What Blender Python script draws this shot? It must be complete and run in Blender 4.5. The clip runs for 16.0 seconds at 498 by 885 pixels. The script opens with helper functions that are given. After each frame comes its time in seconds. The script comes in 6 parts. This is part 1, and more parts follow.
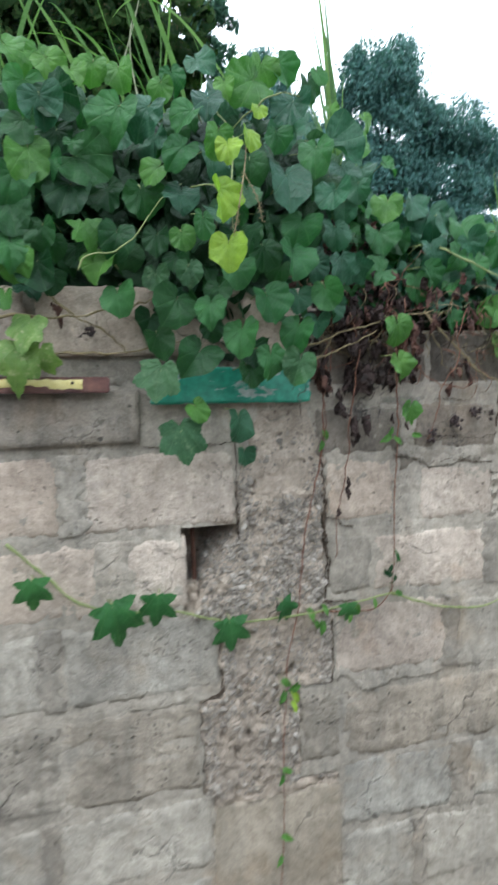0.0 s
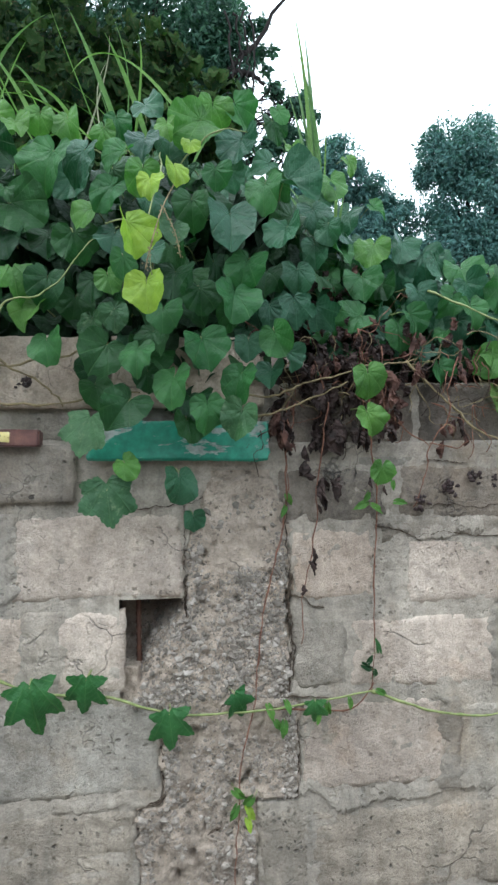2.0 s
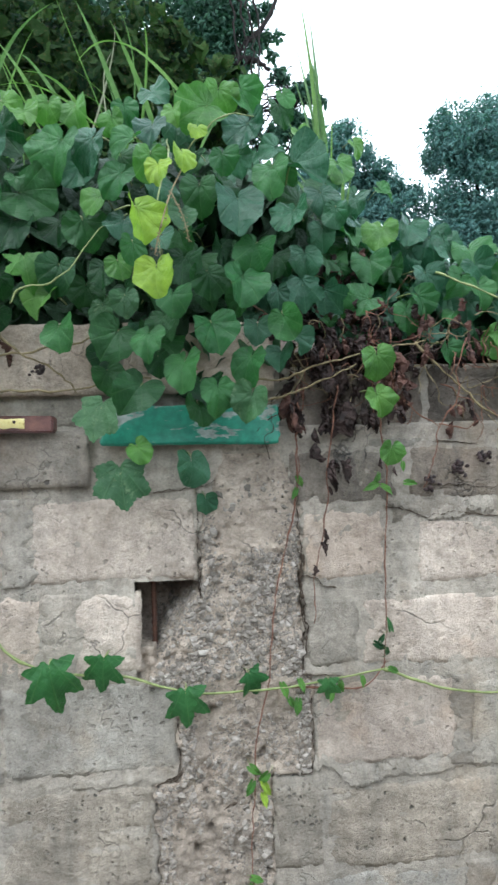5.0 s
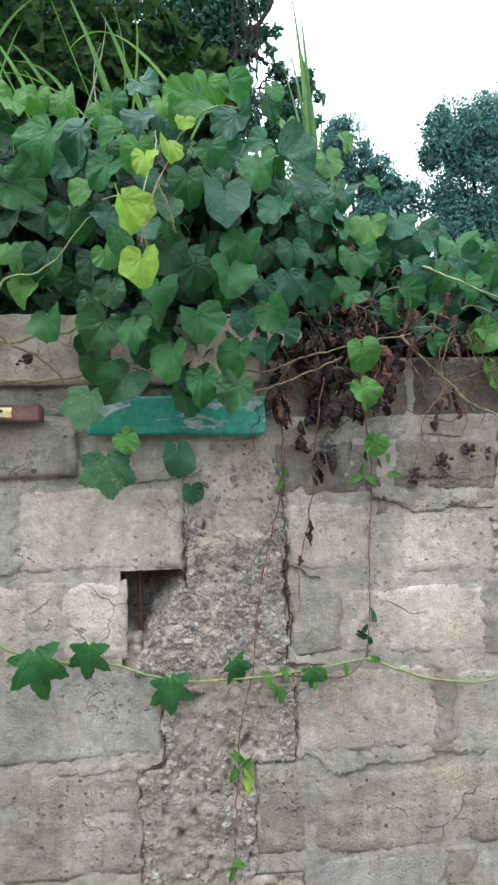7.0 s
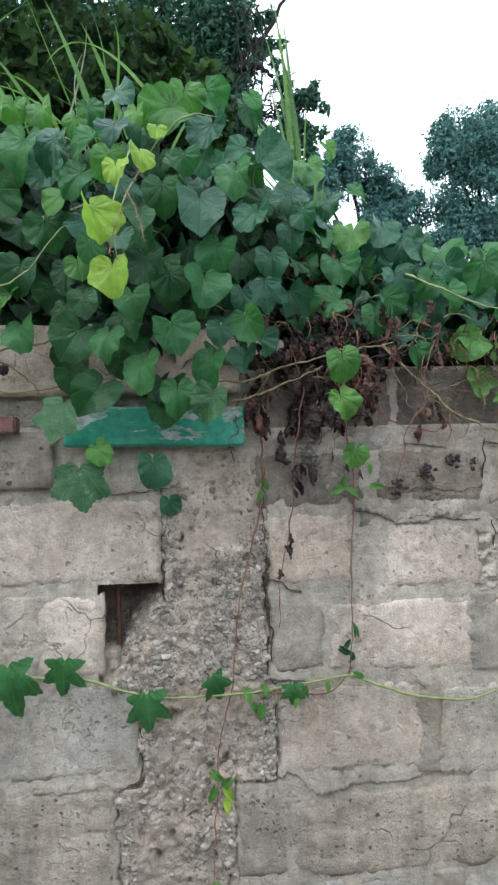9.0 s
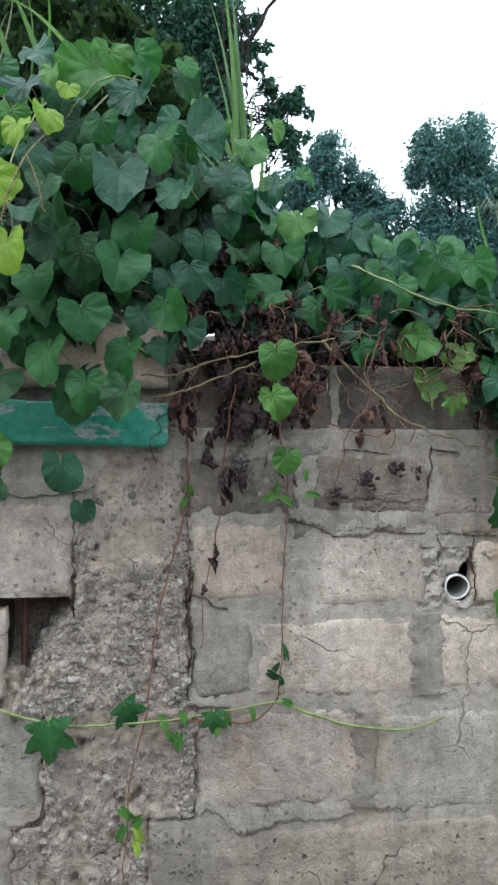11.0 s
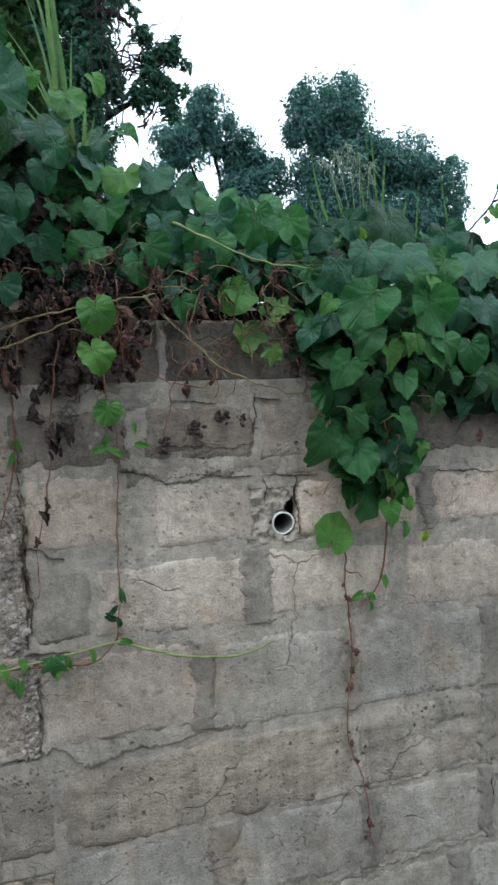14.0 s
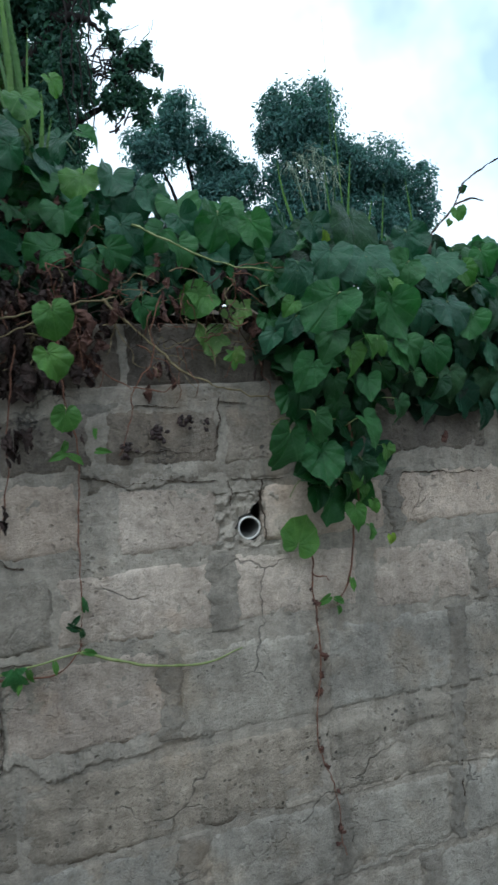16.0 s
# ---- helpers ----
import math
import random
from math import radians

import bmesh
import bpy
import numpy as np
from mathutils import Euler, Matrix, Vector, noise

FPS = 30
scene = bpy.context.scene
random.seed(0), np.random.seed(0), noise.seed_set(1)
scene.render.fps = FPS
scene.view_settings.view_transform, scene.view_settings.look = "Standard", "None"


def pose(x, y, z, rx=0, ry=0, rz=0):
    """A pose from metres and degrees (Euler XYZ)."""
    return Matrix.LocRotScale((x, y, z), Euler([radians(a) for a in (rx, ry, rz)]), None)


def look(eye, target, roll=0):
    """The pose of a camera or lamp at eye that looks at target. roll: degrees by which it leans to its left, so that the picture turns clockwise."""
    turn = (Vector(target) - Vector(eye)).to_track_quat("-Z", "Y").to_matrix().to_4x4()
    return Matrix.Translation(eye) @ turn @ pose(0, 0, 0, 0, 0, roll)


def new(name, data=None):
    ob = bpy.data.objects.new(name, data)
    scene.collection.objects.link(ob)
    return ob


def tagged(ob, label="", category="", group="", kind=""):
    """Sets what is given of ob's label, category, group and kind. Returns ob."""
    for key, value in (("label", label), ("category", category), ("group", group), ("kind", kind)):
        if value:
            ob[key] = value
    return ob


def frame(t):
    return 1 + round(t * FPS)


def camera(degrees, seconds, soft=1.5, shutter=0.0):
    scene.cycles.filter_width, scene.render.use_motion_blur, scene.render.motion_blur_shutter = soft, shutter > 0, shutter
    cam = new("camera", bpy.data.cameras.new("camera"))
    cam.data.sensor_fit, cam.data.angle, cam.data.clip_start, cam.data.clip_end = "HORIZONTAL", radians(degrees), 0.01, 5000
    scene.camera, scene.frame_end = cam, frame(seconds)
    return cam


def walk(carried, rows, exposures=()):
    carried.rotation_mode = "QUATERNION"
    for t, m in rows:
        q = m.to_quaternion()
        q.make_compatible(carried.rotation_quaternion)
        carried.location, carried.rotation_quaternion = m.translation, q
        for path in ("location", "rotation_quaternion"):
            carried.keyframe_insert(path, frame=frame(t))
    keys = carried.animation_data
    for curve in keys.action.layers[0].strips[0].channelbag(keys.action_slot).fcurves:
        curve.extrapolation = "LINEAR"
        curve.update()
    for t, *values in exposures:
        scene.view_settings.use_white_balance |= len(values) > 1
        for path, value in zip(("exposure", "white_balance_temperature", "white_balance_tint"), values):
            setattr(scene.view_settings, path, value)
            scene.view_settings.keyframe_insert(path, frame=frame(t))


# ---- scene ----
cam = camera(44.1, 16.0, soft=2.5, shutter=0.5)
PATH = [
    (0, (0.199, -1.382, 1.7), (0.677, 0.554, 1.544), -1.8),
    (0.5, (0.228, -1.279, 1.688), (0.82, 0.63, 1.651), 0.6),
    (1, (0.301, -1.207, 1.658), (0.662, 0.76, 1.656), -1.4),
    (1.5, (0.46, -1.248, 1.678), (0.726, 0.733, 1.735), 0.9),
    (2, (0.515, -1.281, 1.663), (0.715, 0.707, 1.748), -1.0),
    (2.5, (0.516, -1.296, 1.653), (0.721, 0.692, 1.724), -2.1),
    (3, (0.51, -1.302, 1.648), (0.681, 0.69, 1.702), -2.0),
    (3.5, (0.509, -1.299, 1.657), (0.645, 0.696, 1.687), -1.9),
    (4, (0.506, -1.299, 1.649), (0.649, 0.696, 1.678), -1.7),
    (4.5, (0.506, -1.299, 1.647), (0.637, 0.696, 1.676), -1.8),
    (5, (0.513, -1.296, 1.648), (0.678, 0.696, 1.702), -1.8),
    (5.2, (0.524, -1.294, 1.645), (0.711, 0.696, 1.701), -1.9),
    (7.5, (0.536, -1.31, 1.637), (0.715, 0.682, 1.675), -1.2),
    (8, (0.545, -1.307, 1.648), (0.775, 0.679, 1.717), -1.2),
    (8.5, (0.567, -1.305, 1.655), (0.808, 0.679, 1.725), -1.7),
    (9, (0.596, -1.292, 1.64), (0.746, 0.701, 1.711), -1.5),
    (9.5, (0.589, -1.234, 1.65), (0.847, 0.747, 1.745), -0.7),
    (10, (0.589, -1.159, 1.647), (1.057, 0.786, 1.667), 0.5),
    (10.2, (0.612, -1.158, 1.643), (1.014, 0.8, 1.716), 0.3),
    (12.3, (0.775, -1.253, 1.635), (0.933, 0.739, 1.719), -0.2),
    (12.5, (0.783, -1.256, 1.628), (0.996, 0.731, 1.702), -0.2),
    (13, (0.804, -1.26, 1.625), (1.171, 0.706, 1.642), -0.8),
    (13.5, (0.826, -1.268, 1.616), (1.322, 0.669, 1.592), -2.0),
    (14, (0.835, -1.268, 1.609), (1.37, 0.659, 1.566), -2.8),
    (14.5, (0.842, -1.273, 1.604), (1.449, 0.631, 1.532), -2.8),
    (15, (0.841, -1.278, 1.601), (1.428, 0.632, 1.514), -3.1),
    (15.5, (0.837, -1.272, 1.607), (1.404, 0.645, 1.555), -3.1),
    (16, (0.867, -1.262, 1.606), (1.471, 0.645, 1.574), -3.6),
]
walk(cam, [(t, look(eye, target, roll)) for t, eye, target, roll in PATH],
     exposures=[(0, 1.58, 5870, 7), (0.5, 1.54, 5870, 7), (1, 1.34, 5870, 7), (1.5, 1.72, 5870, 7), (2, 1.57, 5870, 7), (3.5, 1.7, 5900, 8), (5, 1.78, 5850, 7), (7.5, 1.75, 5850, 7), (8, 1.6, 5830, 7), (9, 1.6, 5840, 8), (9.5, 1.7, 5850, 8), (10, 1.29, 5800, 8), (12.5, 1.58, 5790, 8), (13, 1.41, 5790, 7), (13.5, 1.16, 5790, 7), (14, 1.02, 5740, 6), (14.5, 0.84, 5710, 5), (15.5, 0.74, 5610, 4), (16, 0.56, 5540, 3)])

# ---- world and light ----
world = bpy.data.worlds.new("sky")
scene.world = world
world.use_nodes = True
wt = world.node_tree
wt.nodes.clear()
w_out = wt.nodes.new("ShaderNodeOutputWorld")
w_bg = wt.nodes.new("ShaderNodeBackground")
w_sky = wt.nodes.new("ShaderNodeTexSky")
w_sky.sky_type = "NISHITA"
w_sky.sun_disc = False
w_sky.sun_elevation, w_sky.sun_rotation = radians(60), radians(214)
w_sky.air_density, w_sky.dust_density = 1.0, 2.0
w_dim = wt.nodes.new("ShaderNodeVectorMath")
w_dim.operation = "SCALE"
w_dim.inputs["Scale"].default_value = 0.21
w_geo = wt.nodes.new("ShaderNodeTexCoord")
w_noise = wt.nodes.new("ShaderNodeTexNoise")
w_noise.inputs["Scale"].default_value = 2.3
w_noise.inputs["Detail"].default_value = 5
w_ramp = wt.nodes.new("ShaderNodeValToRGB")
w_ramp.color_ramp.elements[0].position, w_ramp.color_ramp.elements[0].color = 0.36, (0.3, 0.3, 0.3, 1)
w_ramp.color_ramp.elements[1].position, w_ramp.color_ramp.elements[1].color = 0.50, (1, 1, 1, 1)
w_mix = wt.nodes.new("ShaderNodeMix")
w_mix.data_type = "RGBA"
w_mix.inputs["B"].default_value = (0.97, 1.02, 1.04, 1)
wt.links.new(w_sky.outputs[0], w_dim.inputs[0])
wt.links.new(w_geo.outputs["Generated"], w_noise.inputs["Vector"])
wt.links.new(w_noise.outputs["Fac"], w_ramp.inputs[0])
wt.links.new(w_ramp.outputs[0], w_mix.inputs["Factor"])
wt.links.new(w_dim.outputs[0], w_mix.inputs["A"])
wt.links.new(w_mix.outputs["Result"], w_bg.inputs[0])
w_bg.inputs[1].default_value = 1.0
wt.links.new(w_bg.outputs[0], w_out.inputs[0])

sun_data = bpy.data.lights.new("sun", "SUN")
sun_data.energy, sun_data.angle, sun_data.color = 0.65, radians(30), (1.0, 0.96, 0.9)
sun = new("sun", sun_data)
sun.matrix_world = look((-1.2, -2.6, 6.5), (0.6, 0, 1.0))

# ---- materials ----
def material(name, rough=0.8, spec=0.3):
    m = bpy.data.materials.new(name)
    m.use_nodes = True
    t = m.node_tree
    b = t.nodes["Principled BSDF"]
    b.inputs["Roughness"].default_value = rough
    b.inputs["Specular IOR Level"].default_value = spec
    return m, t, b


def coords(t, stretch=(1, 1, 1)):
    g = t.nodes.new("ShaderNodeNewGeometry")
    m = t.nodes.new("ShaderNodeMapping")
    m.inputs["Scale"].default_value = stretch
    t.links.new(g.outputs["Position"], m.inputs["Vector"])
    return m.outputs[0]


def noise_of(t, scale, detail=4.0, rough=0.55, vec=None, stretch=(1, 1, 1)):
    n = t.nodes.new("ShaderNodeTexNoise")
    n.inputs["Scale"].default_value, n.inputs["Detail"].default_value, n.inputs["Roughness"].default_value = scale, detail, rough
    t.links.new(vec if vec is not None else coords(t, stretch), n.inputs["Vector"])
    return n.outputs["Fac"]


def ramp(t, value, *stops):
    r = t.nodes.new("ShaderNodeValToRGB")
    e = r.color_ramp.elements
    while len(e) < len(stops):
        e.new(0.5)
    for s, (p, c) in zip(e, stops):
        s.position = p
        s.color = (c, c, c, 1) if isinstance(c, (int, float)) else (*c, 1)
    t.links.new(value, r.inputs[0])
    return r.outputs[0]


def mix(t, fac, a, b, kind="MIX"):
    n = t.nodes.new("ShaderNodeMix")
    n.data_type, n.blend_type = "RGBA", kind
    for key, v in (("Factor", fac), ("A", a), ("B", b)):
        if isinstance(v, (int, float)):
            n.inputs[key].default_value = v
        elif isinstance(v, tuple):
            n.inputs[key].default_value = (*v, 1)
        else:
            t.links.new(v, n.inputs[key])
    return n.outputs["Result"]


def bump(t, b, height, strength=0.5, distance=0.004):
    n = t.nodes.new("ShaderNodeBump")
    n.inputs["Strength"].default_value, n.inputs["Distance"].default_value = strength, distance
    t.links.new(height, n.inputs["Height"])
    t.links.new(n.outputs[0], b.inputs["Normal"])


def random_of(t):
    return t.nodes.new("ShaderNodeObjectInfo").outputs["Random"]


def math_of(t, kind, a, c):
    n = t.nodes.new("ShaderNodeMath")
    n.operation = kind
    for i, v in enumerate((a, c)):
        if isinstance(v, (int, float)):
            n.inputs[i].default_value = v
        else:
            t.links.new(v, n.inputs[i])
    return n.outputs[0]


def pits_of(t, scale, largest, vec):
    """Round pits of uneven size, one to a cell, the most of them small."""
    v = t.nodes.new("ShaderNodeTexVoronoi")
    v.inputs["Scale"].default_value = scale
    t.links.new(vec, v.inputs["Vector"])
    chance = t.nodes.new("ShaderNodeSeparateColor")
    t.links.new(v.outputs["Color"], chance.inputs[0])
    reach = math_of(t, "MULTIPLY", math_of(t, "POWER", chance.outputs[0], 2.5), largest)
    return ramp(t, math_of(t, "SUBTRACT", math_of(t, "ADD", v.outputs["Distance"], 0.5), reach), (0.46, 1.0), (0.60, 0.0))


def concrete(name, tones, dark, pits=0.55, relief=0.8, streak=0.35, cracks=0.25, pit_scale=62):
    """Weathered concrete: broad stains, fine grain, scattered pits, hair cracks and faint run marks."""
    m, t, b = material(name, 0.93, 0.2)
    bent = t.nodes.new("ShaderNodeVectorMath")
    bent.operation = "ADD"
    shift = t.nodes.new("ShaderNodeTexNoise")
    shift.inputs["Scale"].default_value, shift.inputs["Detail"].default_value = 16, 4
    t.links.new(coords(t), shift.inputs["Vector"])
    small = t.nodes.new("ShaderNodeVectorMath")
    small.operation = "SCALE"
    small.inputs["Scale"].default_value = 0.09
    t.links.new(shift.outputs["Color"], small.inputs[0])
    t.links.new(coords(t), bent.inputs[0])
    t.links.new(small.outputs[0], bent.inputs[1])
    fine_bent = t.nodes.new("ShaderNodeVectorMath")
    fine_bent.operation = "ADD"
    tiny = t.nodes.new("ShaderNodeVectorMath")
    tiny.operation = "SCALE"
    tiny.inputs["Scale"].default_value = 0.012
    wobble = t.nodes.new("ShaderNodeTexNoise")
    wobble.inputs["Scale"].default_value, wobble.inputs["Detail"].default_value = 90, 3
    t.links.new(coords(t), wobble.inputs["Vector"])
    t.links.new(wobble.outputs["Color"], tiny.inputs[0])
    t.links.new(coords(t), fine_bent.inputs[0])
    t.links.new(tiny.outputs[0], fine_bent.inputs[1])

    col = ramp(t, noise_of(t, 4.2, 8, 0.66), (0.34, tones[0]), (0.5, tones[1]), (0.66, tones[2]))
    tint = ramp(t, random_of(t), (0.0, (0.90, 0.905, 0.90)), (0.5, (1.0, 0.985, 0.955)), (1.0, (1.07, 1.03, 0.98)))
    col = mix(t, 1.0, col, tint, "MULTIPLY")
    stain = ramp(t, noise_of(t, 1.9, 5, 0.62), (0.36, (0.885, 0.835, 0.795)), (0.5, (1.055, 0.99, 0.935)), (0.64, (1.16, 1.09, 1.03)))
    col = mix(t, 1.0, col, stain, "MULTIPLY")
    rusty = ramp(t, noise_of(t, 5.1, 5, 0.6), (0.56, 0.0), (0.70, 0.55))
    col = mix(t, rusty, col, mix(t, 1.0, col, (1.0, 0.86, 0.72), "MULTIPLY"))
    bloom = ramp(t, noise_of(t, 7.4, 7, 0.7, stretch=(1, 1, 0.7)), (0.57, 0.0), (0.72, 0.5))
    col = mix(t, bloom, col, mix(t, 1.0, col, (1.30, 1.31, 1.29), "MULTIPLY"))
    runs = ramp(t, noise_of(t, 9, 4, 0.6, stretch=(1.6, 1, 0.22)), (0.50, 0.0), (0.70, 0.9 * streak))
    col = mix(t, runs, col, dark)
    smudge = ramp(t, noise_of(t, 14, 8, 0.72), (0.54, 0.0), (0.70, 0.45))
    col = mix(t, smudge, col, dark)
    col = mix(t, 1.0, col, ramp(t, noise_of(t, 36, 7, 0.72), (0.34, (0.74, 0.73, 0.71)), (0.5, (1.0, 1.0, 1.0)), (0.68, (1.22, 1.22, 1.21))), "MULTIPLY")
    col = mix(t, 1.0, col, ramp(t, noise_of(t, 230, 3, 0.6), (0.36, (0.89, 0.885, 0.88)), (0.52, (1.0, 1.0, 1.0)), (0.66, (1.09, 1.085, 1.08))), "MULTIPLY")
    patchy = ramp(t, noise_of(t, 9, 3), (0.48, 0.05), (0.66, 1.0))
    pit = mix(t, 1.0, pits_of(t, pit_scale * 1.5, 0.42, fine_bent.outputs[0]), patchy, "MULTIPLY")
    big = mix(t, 1.0, pits_of(t, pit_scale * 0.9, 0.25, fine_bent.outputs[0]), ramp(t, noise_of(t, 6, 3), (0.50, 0.0), (0.62, 1.0)), "MULTIPLY")
    pit = mix(t, 1.0, pit, big, "LIGHTEN")
    col = mix(t, mix(t, 1.0, pit, (pits, pits, pits), "MULTIPLY"), col, (0.06, 0.054, 0.048))
    cells = t.nodes.new("ShaderNodeTexVoronoi")
    cells.feature = "DISTANCE_TO_EDGE"
    cells.inputs["Scale"].default_value = 4.4
    t.links.new(bent.outputs[0], cells.inputs["Vector"])
    crack = ramp(t, cells.outputs["Distance"], (0.003, 1.0), (0.010, 0.0))
    where = ramp(t, noise_of(t, 4.3, 3), (0.54, 0.0), (0.60, min(1.0, 2.4 * cracks)))
    crack = mix(t, 1.0, crack, where, "MULTIPLY")
    flakes = t.nodes.new("ShaderNodeTexVoronoi")
    flakes.feature = "DISTANCE_TO_EDGE"
    flakes.inputs["Scale"].default_value = 17
    t.links.new(bent.outputs[0], flakes.inputs["Vector"])
    flake = mix(t, 1.0, ramp(t, flakes.outputs["Distance"], (0.008, 1.0), (0.03, 0.0)), ramp(t, noise_of(t, 7.7, 4), (0.56, 0.0), (0.66, 0.5)), "MULTIPLY")
    crack = mix(t, 1.0, crack, flake, "LIGHTEN")
    col = mix(t, crack, col, (0.05, 0.046, 0.042))
    t.links.new(col, b.inputs["Base Color"])
    h = mix(t, 0.2, noise_of(t, 26, 8, 0.74), noise_of(t, 190, 4, 0.6))
    h = mix(t, pit, h, (0, 0, 0))
    h = mix(t, crack, h, (0, 0, 0))
    bump(t, b, h, relief, 0.016)
    return m


BLOCK_WARM = concrete("block_beige", ((0.285, 0.250, 0.222), (0.405, 0.358, 0.317), (0.54, 0.487, 0.438)), (0.20, 0.178, 0.157), 0.45)
BLOCK_GREY = concrete("block_grey", ((0.215, 0.209, 0.193), (0.302, 0.294, 0.272), (0.42, 0.412, 0.382)), (0.152, 0.144, 0.129), 0.45)
BLOCK_DARK = concrete("block_weathered", ((0.175, 0.163, 0.143), (0.262, 0.245, 0.217), (0.37, 0.344, 0.305)), (0.11, 0.102, 0.090), 0.9, 0.9, 0.5)
MORTAR = concrete("mortar", ((0.205, 0.196, 0.178), (0.285, 0.272, 0.248), (0.37, 0.352, 0.322)), (0.14, 0.132, 0.118), 0.4, 0.6, 0.5)
MORTAR_DAMP = concrete("damp_mortar", ((0.15, 0.142, 0.128), (0.212, 0.202, 0.184), (0.30, 0.284, 0.257)), (0.11, 0.104, 0.096), 0.35, 0.6, 0.5)
RUBBLE = concrete("crumbling_concrete", ((0.21, 0.192, 0.172), (0.31, 0.282, 0.253), (0.43, 0.39, 0.35)), (0.125, 0.112, 0.10), 0.9, 1.0, 0.35, 0.5)
BLOCK_PITTED = concrete("block_pitted", ((0.185, 0.174, 0.157), (0.27, 0.252, 0.228), (0.375, 0.352, 0.318)), (0.10, 0.093, 0.083), 1.0, 1.0, 0.5, 0.3, 44)
BLOCK_GRIMY = concrete("block_grimy", ((0.092, 0.082, 0.072), (0.165, 0.148, 0.131), (0.275, 0.25, 0.222)), (0.055, 0.05, 0.044), 1.0, 1.0, 0.6, 0.3, 48)
# Stained blocks; farther right the same tone paints in the foliage's shade.
BLOCK_STAIN_SHADE = concrete("block_stain_shade", ((0.125, 0.113, 0.10), (0.198, 0.18, 0.16), (0.315, 0.29, 0.26)), (0.085, 0.077, 0.068), 1.0, 1.0, 0.6, 0.4, 50)
RENDER = concrete("smooth_cement", ((0.17, 0.155, 0.130), (0.225, 0.207, 0.177), (0.29, 0.27, 0.237)), (0.18, 0.165, 0.14), 0.05, 0.15, 0.4)


def plain(name, base, second, scale, rough=0.7, spec=0.3, relief=0.3, metal=0.0):
    m, t, b = material(name, rough, spec)
    b.inputs["Metallic"].default_value = metal
    f = noise_of(t, scale, 6, 0.65)
    t.links.new(ramp(t, f, (0.35, base), (0.65, second)), b.inputs["Base Color"])
    bump(t, b, noise_of(t, scale * 3, 4), relief, 0.002)
    return m


def stones(name):
    m, t, b = material(name, 0.95, 0.1)
    pick = t.nodes.new("ShaderNodeNewGeometry").outputs["Random Per Island"]
    col = ramp(t, pick, (0.0, (0.13, 0.114, 0.098)), (0.35, (0.215, 0.188, 0.160)), (0.8, (0.285, 0.253, 0.220)), (1.0, (0.36, 0.325, 0.285)))
    t.links.new(mix(t, 1.0, col, ramp(t, noise_of(t, 140, 4), (0.35, (0.8, 0.79, 0.78)), (0.65, (1.15, 1.15, 1.15))), "MULTIPLY"), b.inputs["Base Color"])
    bump(t, b, noise_of(t, 300, 4), 0.6, 0.002)
    return m


STONE = stones("pebble_stone")
# Soil of the bank; also the painted shade in cracks and the pipe's end.
SOIL_AND_GAP = plain("soil", (0.035, 0.026, 0.02), (0.09, 0.068, 0.05), 24, 0.95, 0.1, 0.8)
ROAD = plain("dusty_ground", (0.16, 0.15, 0.135), (0.27, 0.25, 0.22), 14, 0.95, 0.1, 0.6)
PVC = plain("white_pvc", (0.62, 0.60, 0.55), (0.75, 0.73, 0.69), 30, 0.4, 0.5, 0.1)
# Inside of the pipe: the bore's shade is put into a darker colour.
PVC_INSIDE = plain("shaded_pvc", (0.14, 0.135, 0.12), (0.26, 0.25, 0.23), 30, 0.6, 0.4, 0.1)
RUST = plain("rusted_steel", (0.055, 0.026, 0.018), (0.12, 0.055, 0.035), 60, 0.75, 0.4, 0.6, 0.3)
BARK = plain("bark", (0.008, 0.007, 0.007), (0.024, 0.020, 0.018), 18, 0.9, 0.15, 0.9)
STEM_DRY = plain("dry_stem", (0.11, 0.085, 0.045), (0.24, 0.190, 0.105), 70, 0.8, 0.2, 0.5)
STEM_RED = plain("reddish_stem", (0.085, 0.036, 0.024), (0.20, 0.095, 0.058), 70, 0.7, 0.3, 0.4)
STEM_GREEN = plain("green_stem", (0.13, 0.165, 0.05), (0.23, 0.26, 0.10), 60, 0.55, 0.4, 0.2)
STEM_DARK = plain("dark_stem", (0.022, 0.015, 0.012), (0.06, 0.042, 0.032), 70, 0.85, 0.2, 0.5)
DEAD = plain("withered_leaf", (0.011, 0.008, 0.007), (0.048, 0.031, 0.027), 45, 0.8, 0.2, 0.6)
DEAD_RED = plain("withered_red_leaf", (0.030, 0.014, 0.011), (0.125, 0.062, 0.046), 45, 0.75, 0.25, 0.6)
SEED = plain("dark_seed_head", (0.014, 0.01, 0.01), (0.05, 0.03, 0.028), 120, 0.6, 0.3, 0.6)


